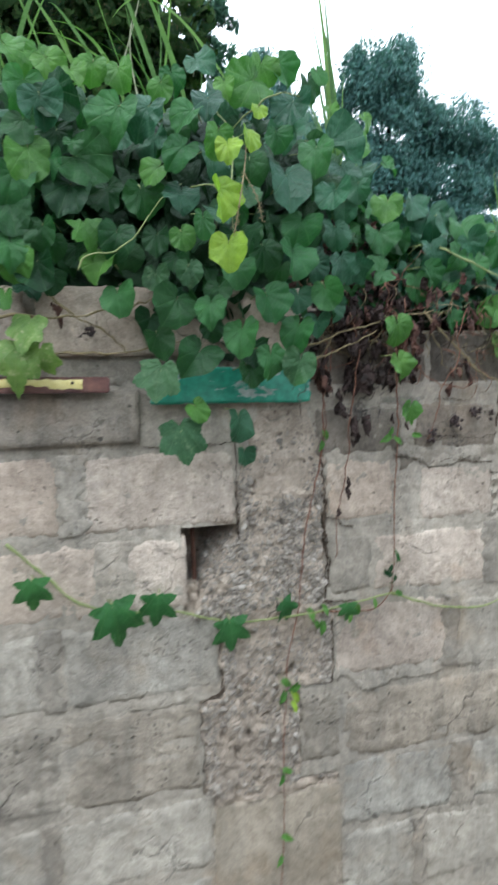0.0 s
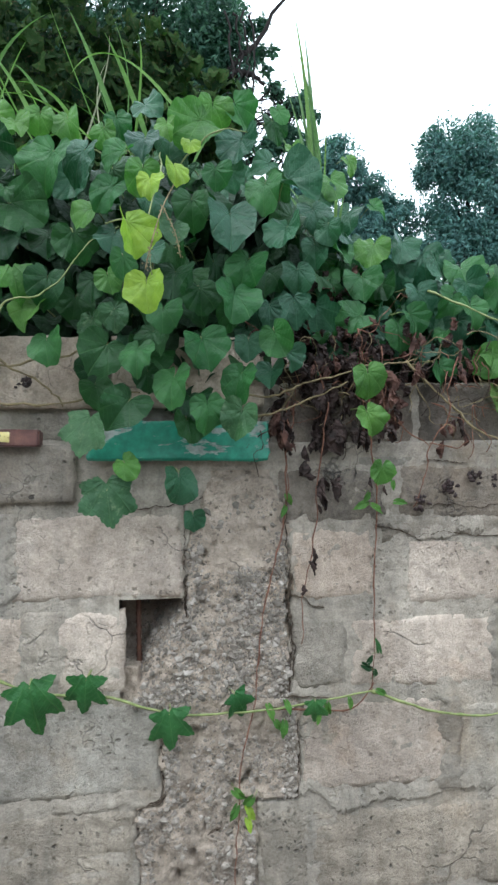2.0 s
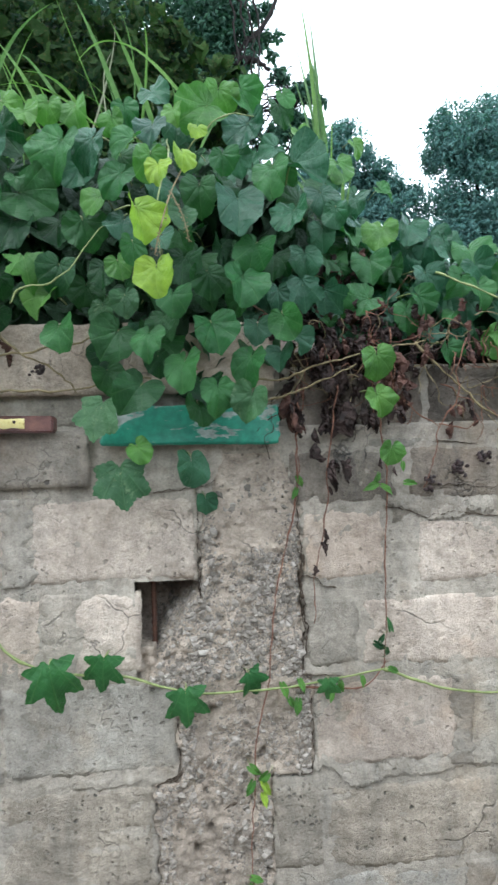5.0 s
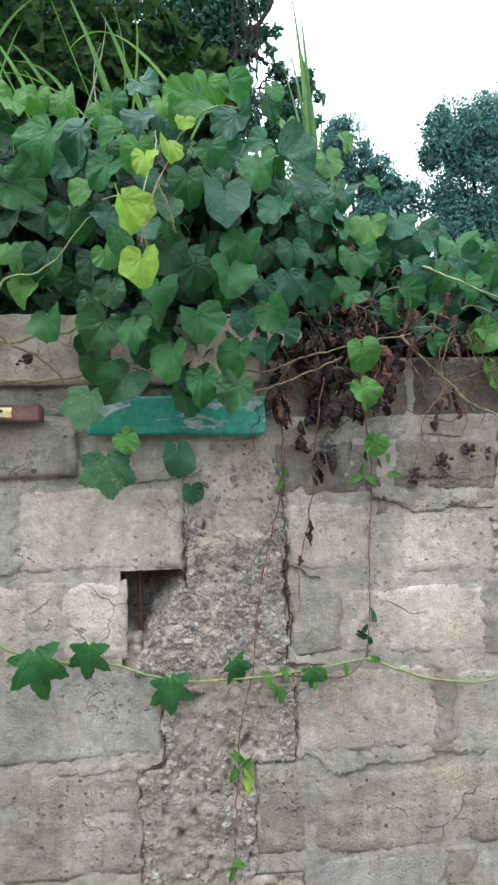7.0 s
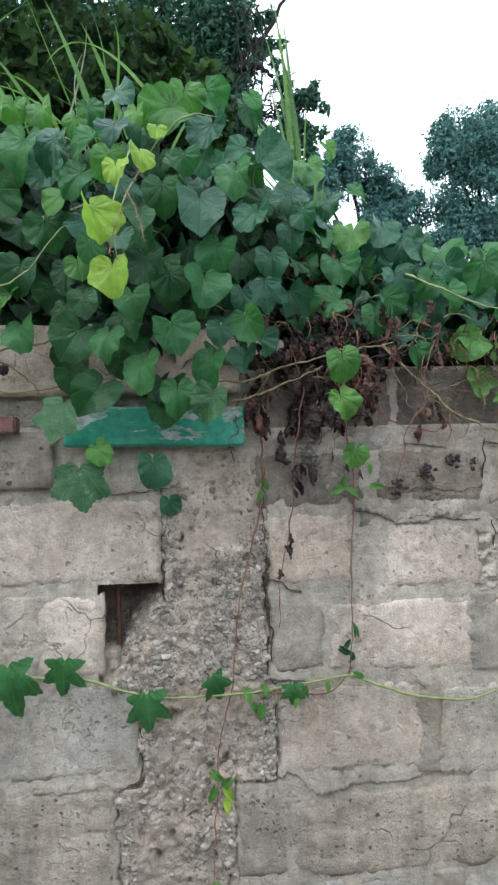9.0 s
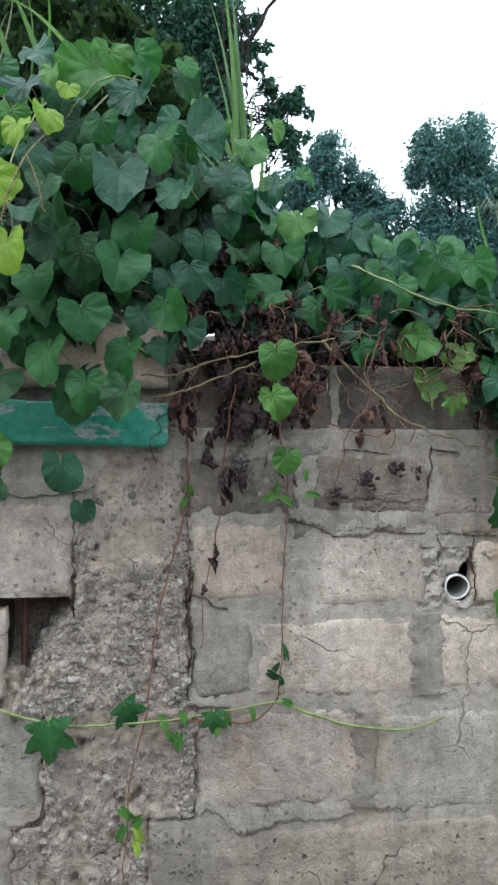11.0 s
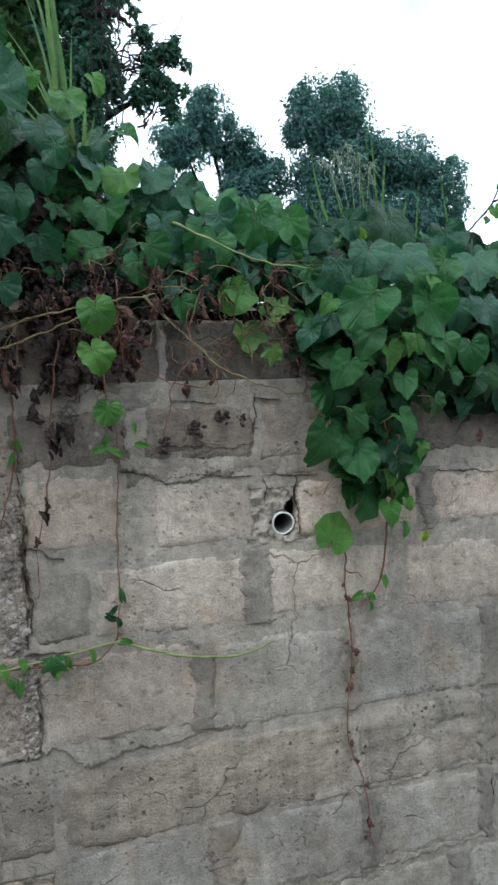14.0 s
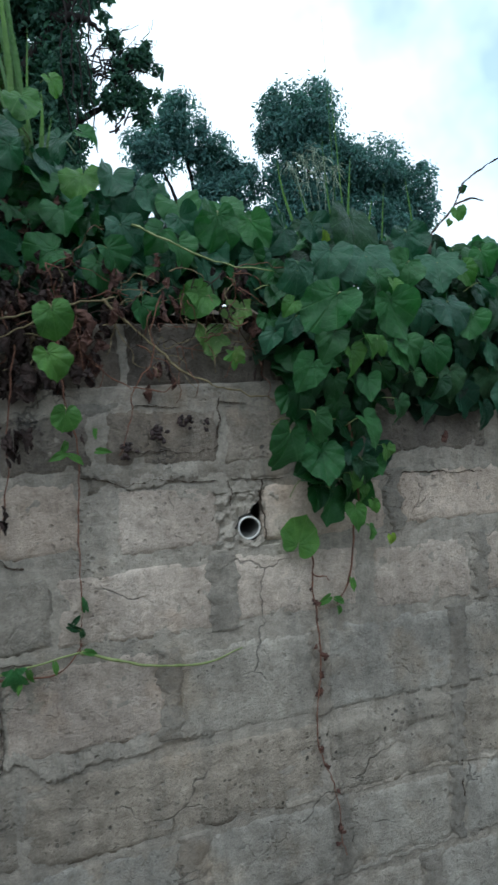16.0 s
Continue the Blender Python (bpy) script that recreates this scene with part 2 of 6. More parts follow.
def leafy(name, low, high, vein, rough=0.42, through_light=0.3, spots=0.0, spot_colour=(0.25, 0.24, 0.12), veins=True, scale=26, island=False, sheen=0.27):
    m, t, b = material(name, rough, sheen)
    chance = t.nodes.new("ShaderNodeNewGeometry").outputs["Random Per Island"] if island else random_of(t)
    spread = ramp(t, chance, (0.0, low), (1.0, high))
    blotch = ramp(t, noise_of(t, scale, 4, 0.6), (0.35, (0.72, 0.78, 0.72)), (0.65, (1.18, 1.14, 1.1)))
    col = mix(t, 1.0, spread, blotch, "MULTIPLY")
    height = noise_of(t, 120, 3)
    if veins:
        uv = t.nodes.new("ShaderNodeUVMap").outputs[0]
        sep = t.nodes.new("ShaderNodeSeparateXYZ")
        t.links.new(uv, sep.inputs[0])

        def op(kind, a, c=None):
            n = t.nodes.new("ShaderNodeMath")
            n.operation = kind
            for i, v in enumerate((a, c)):
                if v is None:
                    continue
                if isinstance(v, (int, float)):
                    n.inputs[i].default_value = v
                else:
                    t.links.new(v, n.inputs[i])
            return n.outputs[0]

        dx = op("SUBTRACT", sep.outputs[0], 0.5)
        dy = op("SUBTRACT", 0.88, sep.outputs[1])
        fan = op("COSINE", op("MULTIPLY", op("ARCTAN2", dx, dy), 11.4))
        line = ramp(t, fan, (0.955, 0.0), (0.99, 0.8))
        ax = op("ABSOLUTE", dx)
        side = op("SINE", op("MULTIPLY", op("SUBTRACT", sep.outputs[1], op("MULTIPLY", ax, 0.9)), 52.0))
        fine = ramp(t, side, (0.93, 0.0), (0.99, 0.35))
        veined = op("MAXIMUM", line, fine)
        col = mix(t, op("MULTIPLY", veined, 0.19), col, vein)
        pucker = mix(t, 0.13, noise_of(t, 60, 4, 0.6), op("SUBTRACT", 0.5, op("MULTIPLY", fan, 0.5)))
        height = mix(t, veined, pucker, (0.0, 0.0, 0.0))
    if spots:
        col = mix(t, ramp(t, noise_of(t, 75, 5, 0.7), (0.55, 0.0), (0.68, spots)), col, spot_colour)
    t.links.new(col, b.inputs["Base Color"])
    bump(t, b, height, 0.62, 0.010)
    tr = t.nodes.new("ShaderNodeBsdfTranslucent")
    t.links.new(mix(t, 1.0, col, (1.15, 1.55, 0.85), "MULTIPLY"), tr.inputs[0])
    sh = t.nodes.new("ShaderNodeMixShader")
    sh.inputs[0].default_value = through_light
    t.links.new(b.outputs[0], sh.inputs[1])
    t.links.new(tr.outputs[0], sh.inputs[2])
    t.links.new(sh.outputs[0], t.nodes["Material Output"].inputs[0])
    return m


LEAF = [
    leafy("leaf_green", (0.009, 0.043, 0.014), (0.027, 0.092, 0.026), (0.11, 0.22, 0.08)),
    leafy("leaf_fresh_green", (0.048, 0.138, 0.026), (0.088, 0.196, 0.038), (0.24, 0.38, 0.14)),
    leafy("leaf_yellow_green", (0.19, 0.30, 0.030), (0.25, 0.36, 0.045), (0.36, 0.44, 0.12)),
    leafy("leaf_blue_green", (0.013, 0.056, 0.031), (0.035, 0.106, 0.056), (0.12, 0.22, 0.11), 0.38, 0.2),
    leafy("leaf_mottled", (0.026, 0.075, 0.030), (0.046, 0.110, 0.044), (0.12, 0.2, 0.10), 0.5, 0.22, 0.32, (0.20, 0.25, 0.14)),
    leafy("leaf_variegated", (0.10, 0.18, 0.045), (0.17, 0.25, 0.06), (0.30, 0.36, 0.16), 0.5, 0.3, 0.7, (0.34, 0.34, 0.19)),
    leafy("leaf_mid_green", (0.021, 0.090, 0.026), (0.046, 0.142, 0.042), (0.15, 0.27, 0.09)),
]
# Darker copy for inner leaves: the shade in the gaps is painted in.
LEAF_BACK_SHADE = leafy("leaf_shaded_green", (0.006, 0.022, 0.009), (0.018, 0.050, 0.020), (0.06, 0.12, 0.05), 0.45, 0.25, veins=False, island=True)
# Lighter copies for the foliage top: light from above is in the colour.
LEAF_TOP_LIT = leafy("leaf_lit_green", (0.012, 0.054, 0.018), (0.052, 0.142, 0.040), (0.1, 0.2, 0.08), 0.42, 0.3, veins=False, island=True)
LEAF_TOP_LIT_BLUE = leafy("leaf_lit_bluish", (0.020, 0.080, 0.038), (0.066, 0.170, 0.074), (0.1, 0.2, 0.08), 0.38, 0.25, veins=False, island=True)
GRASS = leafy("grass_blade", (0.065, 0.140, 0.036), (0.130, 0.225, 0.055), (0.2, 0.3, 0.1), 0.45, 0.35, veins=False, scale=5)
GRASS_PALE = leafy("pale_grass_blade", (0.085, 0.150, 0.065), (0.150, 0.235, 0.110), (0.2, 0.3, 0.1), 0.45, 0.35, veins=False, scale=5)
PLUME = plain("seed_plume", (0.20, 0.25, 0.17), (0.36, 0.42, 0.31), 50, 0.8, 0.2, 0.3)
GRASS_DRY = plain("dry_grass", (0.20, 0.21, 0.13), (0.36, 0.37, 0.25), 50, 0.8, 0.2, 0.3)
TREE_LEAF = leafy("tree_leaf", (0.014, 0.048, 0.036), (0.044, 0.104, 0.066), (0.05, 0.1, 0.05), 0.55, 0.25, veins=False, scale=2.2, island=True, sheen=0.2)
# Far tree leaves: distance haze is painted in as a bluer, paler green.
TREE_LEAF_HAZE = leafy("tree_leaf_hazy", (0.026, 0.080, 0.082), (0.090, 0.192, 0.182), (0.05, 0.1, 0.05), 0.45, 0.25, veins=False, scale=1.6, island=True)
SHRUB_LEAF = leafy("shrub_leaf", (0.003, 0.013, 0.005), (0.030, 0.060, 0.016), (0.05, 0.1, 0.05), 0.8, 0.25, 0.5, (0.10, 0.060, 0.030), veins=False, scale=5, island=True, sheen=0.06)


# ---- mesh helpers ----
def mesh_of(name, verts, faces, mats, smooth=True, uv=None, slots=None):
    me = bpy.data.meshes.new(name)
    me.from_pydata([tuple(map(float, v)) for v in verts], [], [tuple(map(int, f)) for f in faces])
    for m in mats if isinstance(mats, (list, tuple)) else [mats]:
        me.materials.append(m)
    if smooth:
        me.polygons.foreach_set("use_smooth", [True] * len(me.polygons))
    if slots is not None:
        me.polygons.foreach_set("material_index", slots)
    if uv is not None:
        layer = me.uv_layers.new(name="UVMap")
        idx = np.zeros(len(me.loops), dtype=np.int32)
        me.loops.foreach_get("vertex_index", idx)
        layer.data.foreach_set("uv", np.asarray(uv, dtype=np.float32)[idx].ravel())
    me.update()
    return me


def child(name, me, parent, label="", at=None):
    ob = new(name, me)
    ob.parent = parent
    if at is not None:
        ob.matrix_basis = at
    if label:
        ob["label"] = label
    return ob


def thing(name, label, category, group="", kind="", at=None):
    ob = new(name)
    ob.empty_display_size = 0.05
    if at is not None:
        ob.matrix_basis = at
    return tagged(ob, label, category, group, kind)


def fbm(x, y, z, octaves=4):
    return noise.fractal(Vector((x, y, z)), 1.0, 2.1, octaves)


def tube(points, radii, sides=6):
    """Vertices and faces of a tube through the points, with rounded-off closed ends."""
    pts = [Vector(p) for p in points]
    verts, faces = [], []
    side = Vector((0.31, 0.77, 0.55))
    for i, p in enumerate(pts):
        d = (pts[min(i + 1, len(pts) - 1)] - pts[max(i - 1, 0)]).normalized()
        a = d.cross(side)
        if a.length < 0.1:
            a = d.cross(Vector((1, 0, 0)))
        a.normalize()
        b = d.cross(a)
        r = radii[i] if isinstance(radii, (list, tuple)) else radii
        for k in range(sides):
            q = 2 * math.pi * k / sides
            verts.append(p + a * (r * math.cos(q)) + b * (r * math.sin(q)))
    for i in range(len(pts) - 1):
        for k in range(sides):
            k2 = (k + 1) % sides
            faces.append((i * sides + k, i * sides + k2, (i + 1) * sides + k2, (i + 1) * sides + k))
    faces.append(tuple(range(sides - 1, -1, -1)))
    faces.append(tuple((len(pts) - 1) * sides + k for k in range(sides)))
    return verts, faces


def merge(parts):
    verts, faces = [], []
    for v, f in parts:
        n = len(verts)
        verts += list(v)
        faces += [tuple(i + n for i in q) for q in f]
    return verts, faces


def curve_points(points, steps=6, wobble=0.0, seed=0):
    """A smooth line through the points (Catmull-Rom), a little crooked."""
    p = [Vector(q) for q in points]
    p = [2 * p[0] - p[1]] + p + [2 * p[-1] - p[-2]]
    out = []
    for i in range(1, len(p) - 2):
        for s in range(steps):
            u = s / steps
            out.append(0.5 * ((2 * p[i]) + (p[i + 1] - p[i - 1]) * u + (2 * p[i - 1] - 5 * p[i] + 4 * p[i + 1] - p[i + 2]) * u * u + (3 * p[i] - p[i - 1] - 3 * p[i + 1] + p[i + 2]) * u**3))
    out.append(p[-2])
    if wobble:
        out = [q + wobble * Vector((fbm(q.x * 30, seed, q.z * 30), 0.5 * fbm(q.x * 30, seed + 9, q.z * 30), fbm(q.x * 30, seed + 5, q.z * 30))) for q in out]
    return out


def taper(n, a, b):
    return [a + (b - a) * i / max(n - 1, 1) for i in range(n)]


# ---- ground, bank and wall ----
def sheet(name, x0, x1, y0, y1, step, height, mat):
    nx, ny = max(2, int((x1 - x0) / step)), max(2, int((y1 - y0) / step))
    verts = [(x0 + (x1 - x0) * i / nx, y0 + (y1 - y0) * j / ny, 0) for j in range(ny + 1) for i in range(nx + 1)]
    verts = [(x, y, height(x, y)) for x, y, _ in verts]
    faces = [(j * (nx + 1) + i, j * (nx + 1) + i + 1, (j + 1) * (nx + 1) + i + 1, (j + 1) * (nx + 1) + i) for j in range(ny) for i in range(nx)]
    return mesh_of(name, verts, faces, mat)


def ground_height(x, y):
    if y < 0.1:
        return 0.015 * fbm(x * 2, y * 2, 1)
    rise = min(1.0, max(0.0, (y - 0.1) / 0.10))
    slope = 0.12 + 0.22 * min(y, 6.0) + 0.35 * max(0.0, 0.5 - 0.5 * x) * min(1.0, y / 2.0)
    return rise * (1.70 + min(slope, 2.6)) + 0.06 * fbm(x * 1.5, y * 1.5, 2)


ground = new("ground", sheet("ground", -60, 60, -60, 60, 1.0, lambda x, y: 0.015 * fbm(x, y, 1), ROAD))
tagged(ground, "dusty pale ground in front of the wall", "ground", kind="structure")
# Added wall behind the camera, never in view: it cuts low front light.
light_screen = new("wall_south", mesh_of("wall_south", *[(
    [(x, y, z) for x in (-14, 16) for y in (-5.2, -5.0) for z in (0, 3.0)]), [(0, 1, 3, 2), (4, 6, 7, 5), (0, 4, 5, 1), (2, 3, 7, 6), (0, 2, 6, 4), (1, 5, 7, 3)]], ROAD, smooth=False))
tagged(light_screen, "unseen added wall that cuts the low light from the front", "wall", kind="structure")
bank = new("earth_bank", sheet("earth_bank", -7, 13, 0.1, 20, 0.18, ground_height, SOIL_AND_GAP))
tagged(bank, "dark soil bank held back by the block wall", "bank", kind="structure")

wall = thing("wall_north", "weathered grey concrete block wall with crumbling mortar", "wall", kind="structure")


def column_edges(z):
    """Left and right edges of the crumbling concrete column."""
    if z > 1.66:
        return 1.0, 0.0
    if z > 1.40:
        f = (z - 1.40) / 0.26
        return 0.508 + 0.055 * max(0.0, f - 0.35) / 0.65, 0.722 - 0.035 * max(0.0, f - 0.55) / 0.45
    if z > 1.185:
        return 0.385, 0.720
    if z > 0.985:
        return 0.458, 0.735
    if z > 0.75:
        return 0.405 + 0.03 * (0.98 - z), 0.645
    return 0.430, 0.745


def in_column(x, z):
    a, b = column_edges(z)
    e = 0.010 * fbm(x * 28, 3.0, z * 28)
    return a + e < x < b + e


def in_hole(x, z):
    """The missing corner of a block beside the column."""
    return 0.378 < x < 0.512 and 1.196 < z < 1.398


def wall_set_back(x, z):
    """How far the mortar face lies behind the block faces."""
    back = 0.0017
    if z > 1.715:
        back = 0.040 if x < 0.72 else 0.020
    return back


def pipe_void(x, z):
    dx, dz = x - 1.259, z - 1.402
    ring = math.hypot(dx, dz) < 0.0262
    nick = -0.036 < dx < 0.028 and 0.0 < dz < 0.062 - (0.028 - dx) * 0.9 + 0.006 * fbm(x * 60, 0, z * 60)
    return ring or nick


PATCH = (347, 373, 175, 200)


def mortar_face(fine=False):
    """The mortar behind the blocks; fine: only the finer patch round the pipe."""
    s = 0.006
    x0, x1, z0, z1 = -0.9, 2.9, 0.3, 1.845
    nx, nz = int((x1 - x0) / s), int((z1 - z0) / s)
    if fine:
        a, b, c, d = PATCH
        x0, x1, z0, z1 = x0 + (x1 - x0) * a / nx, x0 + (x1 - x0) * b / nx, z0 + (z1 - z0) * c / nz, z0 + (z1 - z0) * d / nz
        nx, nz = 5 * (b - a), 5 * (d - c)
    verts, keep = [], []
    for j in range(nz + 1):
        z = z0 + (z1 - z0) * j / nz
        for i in range(nx + 1):
            x = x0 + (x1 - x0) * i / nx
            y = wall_set_back(x, z) + 0.0022 * fbm(x * 11, 0.0, z * 11) + 0.0018 * fbm(x * 60, 4.0, z * 60)
            if in_column(x, z):
                y = 0.03 if z < 1.585 else 0.0075
            if abs(x - 1.25) < 0.075 and abs(z - 1.42) < 0.06:
                y = 0.003 + 0.011 * fbm(x * 40, 1.0, z * 40)
            verts.append((x, y, z))
            keep.append(in_hole(x, z) or pipe_void(x, z))
    faces = []
    for j in range(nz):
        for i in range(nx):
            q = (j * (nx + 1) + i, j * (nx + 1) + i + 1, (j + 1) * (nx + 1) + i + 1, (j + 1) * (nx + 1) + i)
            covered = not fine and PATCH[0] <= i < PATCH[1] and PATCH[2] <= j < PATCH[3]
            if not covered and not any(keep[k] for k in q):
                faces.append(q)
    return mesh_of("mortar", verts, faces, MORTAR)


child("mortar", mortar_face(), wall, "smeared grey mortar between the blocks")
child("mortar", mortar_face(True), wall, "broken mortar round the drain pipe")


def box_verts(x0, x1, y0, y1, z0, z1):
    v = [(x, y, z) for x in (x0, x1) for y in (y0, y1) for z in (z0, z1)]
    f = [(0, 1, 3, 2), (4, 6, 7, 5), (0, 4, 5, 1), (2, 3, 7, 6), (0, 2, 6, 4), (1, 5, 7, 3)]
    return v, f


# the body of the wall: far ends, foot, top, and the back behind the hollow blocks
core = [
    box_verts(-9.0, -0.9, 0.004, 0.19, 0, 1.845), box_verts(2.9, 12.0, 0.004, 0.19, 0, 1.845),
    box_verts(-0.9, 2.9, 0.004, 0.19, 0, 0.3), box_verts(-0.9, 2.9, 0.165, 0.19, 0.3, 1.845),
    box_verts(-0.9, 2.9, 0.05, 0.165, 1.80, 1.845), box_verts(-0.9, 0.70, 0.06, 0.17, 1.845, 1.94), box_verts(-0.9, 0.33, 0.05, 0.165, 0.3, 1.80),
    box_verts(0.56, 1.20, 0.05, 0.165, 0.3, 1.80), box_verts(1.32, 2.9, 0.05, 0.165, 0.3, 1.80),
]
child("core", mesh_of("core", *merge(core), MORTAR, smooth=False), wall)


def column_y(x, z):
    """Depth of the crumbling face: lumps, grains, rounded edges, and the slope of rubble in the hole."""
    a, b = column_edges(z)
    rough = 0.008 * fbm(x * 14, 0.0, z * 14) + 0.005 * fbm(x * 55, 7.0, z * 55, 4)
    cell = noise.voronoi(Vector((x * 85, 0.3, z * 85)))[0]
    rough -= 0.004 * max(0.0, 0.5 - cell[0])
    y = -0.001 + rough * (1.0 if z < 1.47 else 0.6)
    y += 0.035 * max(0.0, fbm(x * 34, 9.0, z * 19, 3) - 0.38)
    e = 0.010 * fbm(x * 28, 3.0, z * 28)
    edge = min(x - a - e, b + e - x)
    if edge < 0.012:
        y += (0.012 - edge) * (0.4 if z > 1.19 else 0.2)
    if edge < -0.003 or z > 1.645 + 0.02 * fbm(x * 14, 2.0, 0.0):
        y = 0.034 if z < 1.585 else 0.006
    if in_hole(x, z) or (x < 0.40 and 1.19 < z < 1.41):
        up = (z - 1.205) - (x - 0.402) * 1.55 + 0.012 * fbm(x * 30, 2.0, z * 30)
        if up > 0:
            y = max(y, min(0.14, 0.004 + up * 1.7) + 1.6 * rough)
        if x < 0.408 and z > 1.262 + 0.012 * fbm(x * 40, 3.0, 1.0):
            y = max(y, min(0.14, (0.408 - x) * 8 + (0.0 if up > 0 else -0.05)))
    if x < 0.41 and 1.185 < z < 1.262:
        y = min(y, 0.016 + 0.012 * fbm(x * 40, 6.0, z * 40))
    return y


def column_face():
    s = 0.004
    x0, x1, z0, z1 = 0.365, 0.765, 0.72, 1.67
    nx, nz = int((x1 - x0) / s), int((z1 - z0) / s)
    verts = [(x0 + (x1 - x0) * i / nx, 0, z0 + (z1 - z0) * j / nz) for j in range(nz + 1) for i in range(nx + 1)]
    verts = [(x, column_y(x, z), z) for x, _, z in verts]
    faces = [(j * (nx + 1) + i, j * (nx + 1) + i + 1, (j + 1) * (nx + 1) + i + 1, (j + 1) * (nx + 1) + i) for j in range(nz) for i in range(nx)]
    return mesh_of("column", verts, faces, RUBBLE)


child("column", column_face(), wall, "crumbling poured concrete column with bare aggregate")


def panel_face():
    """The smooth cement face at the foot of the column."""
    verts, faces, n = [], [], 40
    for j in range(n + 1):
        for i in range(n + 1):
            x, z = 0.424 + 0.330 * i / n + 0.003 * fbm(i, 3, j * 0.6), 0.30 + 0.43 * j / n
            top = 0.02 * fbm(x * 18, 1, 0.0)
            y = -0.001 + 0.002 * fbm(x * 20, 0, z * 20) + (0.02 if j == n else 0.0) + (0.006 if i in (0, n) else 0.0)
            verts.append((x, y, z + top * (j / n)))
    faces = [(j * (n + 1) + i, j * (n + 1) + i + 1, (j + 1) * (n + 1) + i + 1, (j + 1) * (n + 1) + i) for j in range(n) for i in range(n)]
    return mesh_of("cement_panel", verts, faces, RENDER)


child("cement_panel", panel_face(), wall, "smooth brownish cement face at the column's foot")


def pebble(r, rng):
    bm = bmesh.new()
    bmesh.ops.create_icosphere(bm, subdivisions=1, radius=1.0)
    k = rng.random() * 50
    sx, sy, sz = (rng.uniform(0.7, 1.25) for _ in range(3))
    v = [Vector((p.co.x * sx, p.co.y * sy * 0.8, p.co.z * sz)) * (r * (1 + 0.75 * fbm(1.6 * p.co.x + k, 1.6 * p.co.y, 1.6 * p.co.z, 2))) for p in bm.verts]
    f = [tuple(q.index for q in face.verts) for face in bm.faces]
    bm.free()
    return v, f


def stone_share(x, z):
    """How much of the column's face is bare stone: most at its broken edges, least on the smooth skin high up."""
    a, b = column_edges(z)
    edge = min(x - a, b - x)
    patch = max(0.0, 0.5 + 1.3 * fbm(x * 13, 5, z * 9))
    if z > 1.45:
        return 0.12 * patch + (0.5 if edge < 0.025 and z < 1.53 else 0.0)
    if z > 1.19:
        ridge = abs((z - 1.22) - (x - 0.42) * 1.1)
        return (0.35 if ridge < 0.022 and x < 0.57 else 1.0) * (0.25 + 0.75 * patch)
    if z > 0.985:
        return 0.8 if edge < 0.032 else 0.28 * patch
    return 0.5 if edge < 0.03 else 0.22 * patch


def aggregate():
    rng = random.Random(11)
    kinds = [pebble(1.0, rng) for _ in range(14)]
    bits = []
    while len(bits) < 9500:
        x, z = rng.uniform(0.385, 0.735), rng.uniform(0.74, 1.60)
        a, b = column_edges(z)
        if not (a + 0.004 < x < b - 0.004) or in_hole(x, z) and x < 0.41 or rng.random() > stone_share(x, z):
            continue
        r = min(0.0075, 0.0013 * (1.0 - rng.random()) ** -0.46) * rng.uniform(0.85, 1.2)
        v, f = rng.choice(kinds)
        turn = Matrix.Rotation(rng.uniform(0, 6.28), 3, "Y") @ Matrix.Rotation(rng.uniform(-0.6, 0.6), 3, "X")
        y = column_y(x, z)
        bits.append(([turn @ (p * r) + Vector((x, y + 0.08 * r, z)) for p in v], f))
    return mesh_of("aggregate", *merge(bits), STONE, smooth=False)


tagged(child("aggregate", aggregate(), wall, "small grey stones in the crumbling concrete"), kind="stuff")


def block_mesh(x0, x1, z0, z1, seed, y=-0.0008, ragged=0.004, rough=0.0022, fall=0.0, rows=0.0):
    """One block: an uneven face with worn edges, and sides that run back into the mortar. fall: drop of its right end."""
    s = 0.011
    nx, nz = max(4, int((x1 - x0) / s)), max(4, int((z1 - z0) / s))
    verts, faces = [], []
    for j in range(nz + 1):
        for i in range(nx + 1):
            u, w = i / nx, j / nz
            x, z = x0 + (x1 - x0) * u, z0 + (z1 - z0) * w - fall * u
            edge = min(u * (x1 - x0), (1 - u) * (x1 - x0), w * (z1 - z0), (1 - w) * (z1 - z0))
            worn = max(0.0, 0.006 - edge) / 0.006
            chip = max(0.0, fbm(x * 22 + seed, 2.0, z * 22) - 0.25) * max(0.0, 0.03 - edge) / 0.03
            d = y + rough * fbm(x * 30 + seed, 0.0, z * 30) + rows * fbm(x * 7, seed, z * 55) + 0.002 * fbm(x * 5, seed, z * 5) + 0.0030 * worn**2 + 0.014 * chip
            smear = edge - 0.003 - 0.024 * fbm(x * 15, seed, z * 19, 4)
            if smear < 0:
                d += min(0.0045, -smear * 0.5)
            if i in (0, nx):
                x += ragged * fbm(seed + x, 1.0, z * 45)
            if j in (0, nz):
                z += ragged * fbm(x * 45, 1.0, seed + z)
            verts.append((x, d, z))
    n = nx + 1
    faces = [(j * n + i, j * n + i + 1, (j + 1) * n + i + 1, (j + 1) * n + i) for j in range(nz) for i in range(nx)]
    rim = [i for i in range(n)] + [j * n + nx for j in range(1, nz + 1)] + [nz * n + i for i in range(nx - 1, -1, -1)] + [j * n for j in range(nz - 1, 0, -1)]
    base = len(verts)
    verts += [(verts[k][0], max(0.03, y + 0.03), verts[k][2]) for k in rim]
    for k in range(len(rim)):
        k2 = (k + 1) % len(rim)
        faces.append((rim[k2], rim[k], base + k, base + k2))
    return verts, faces


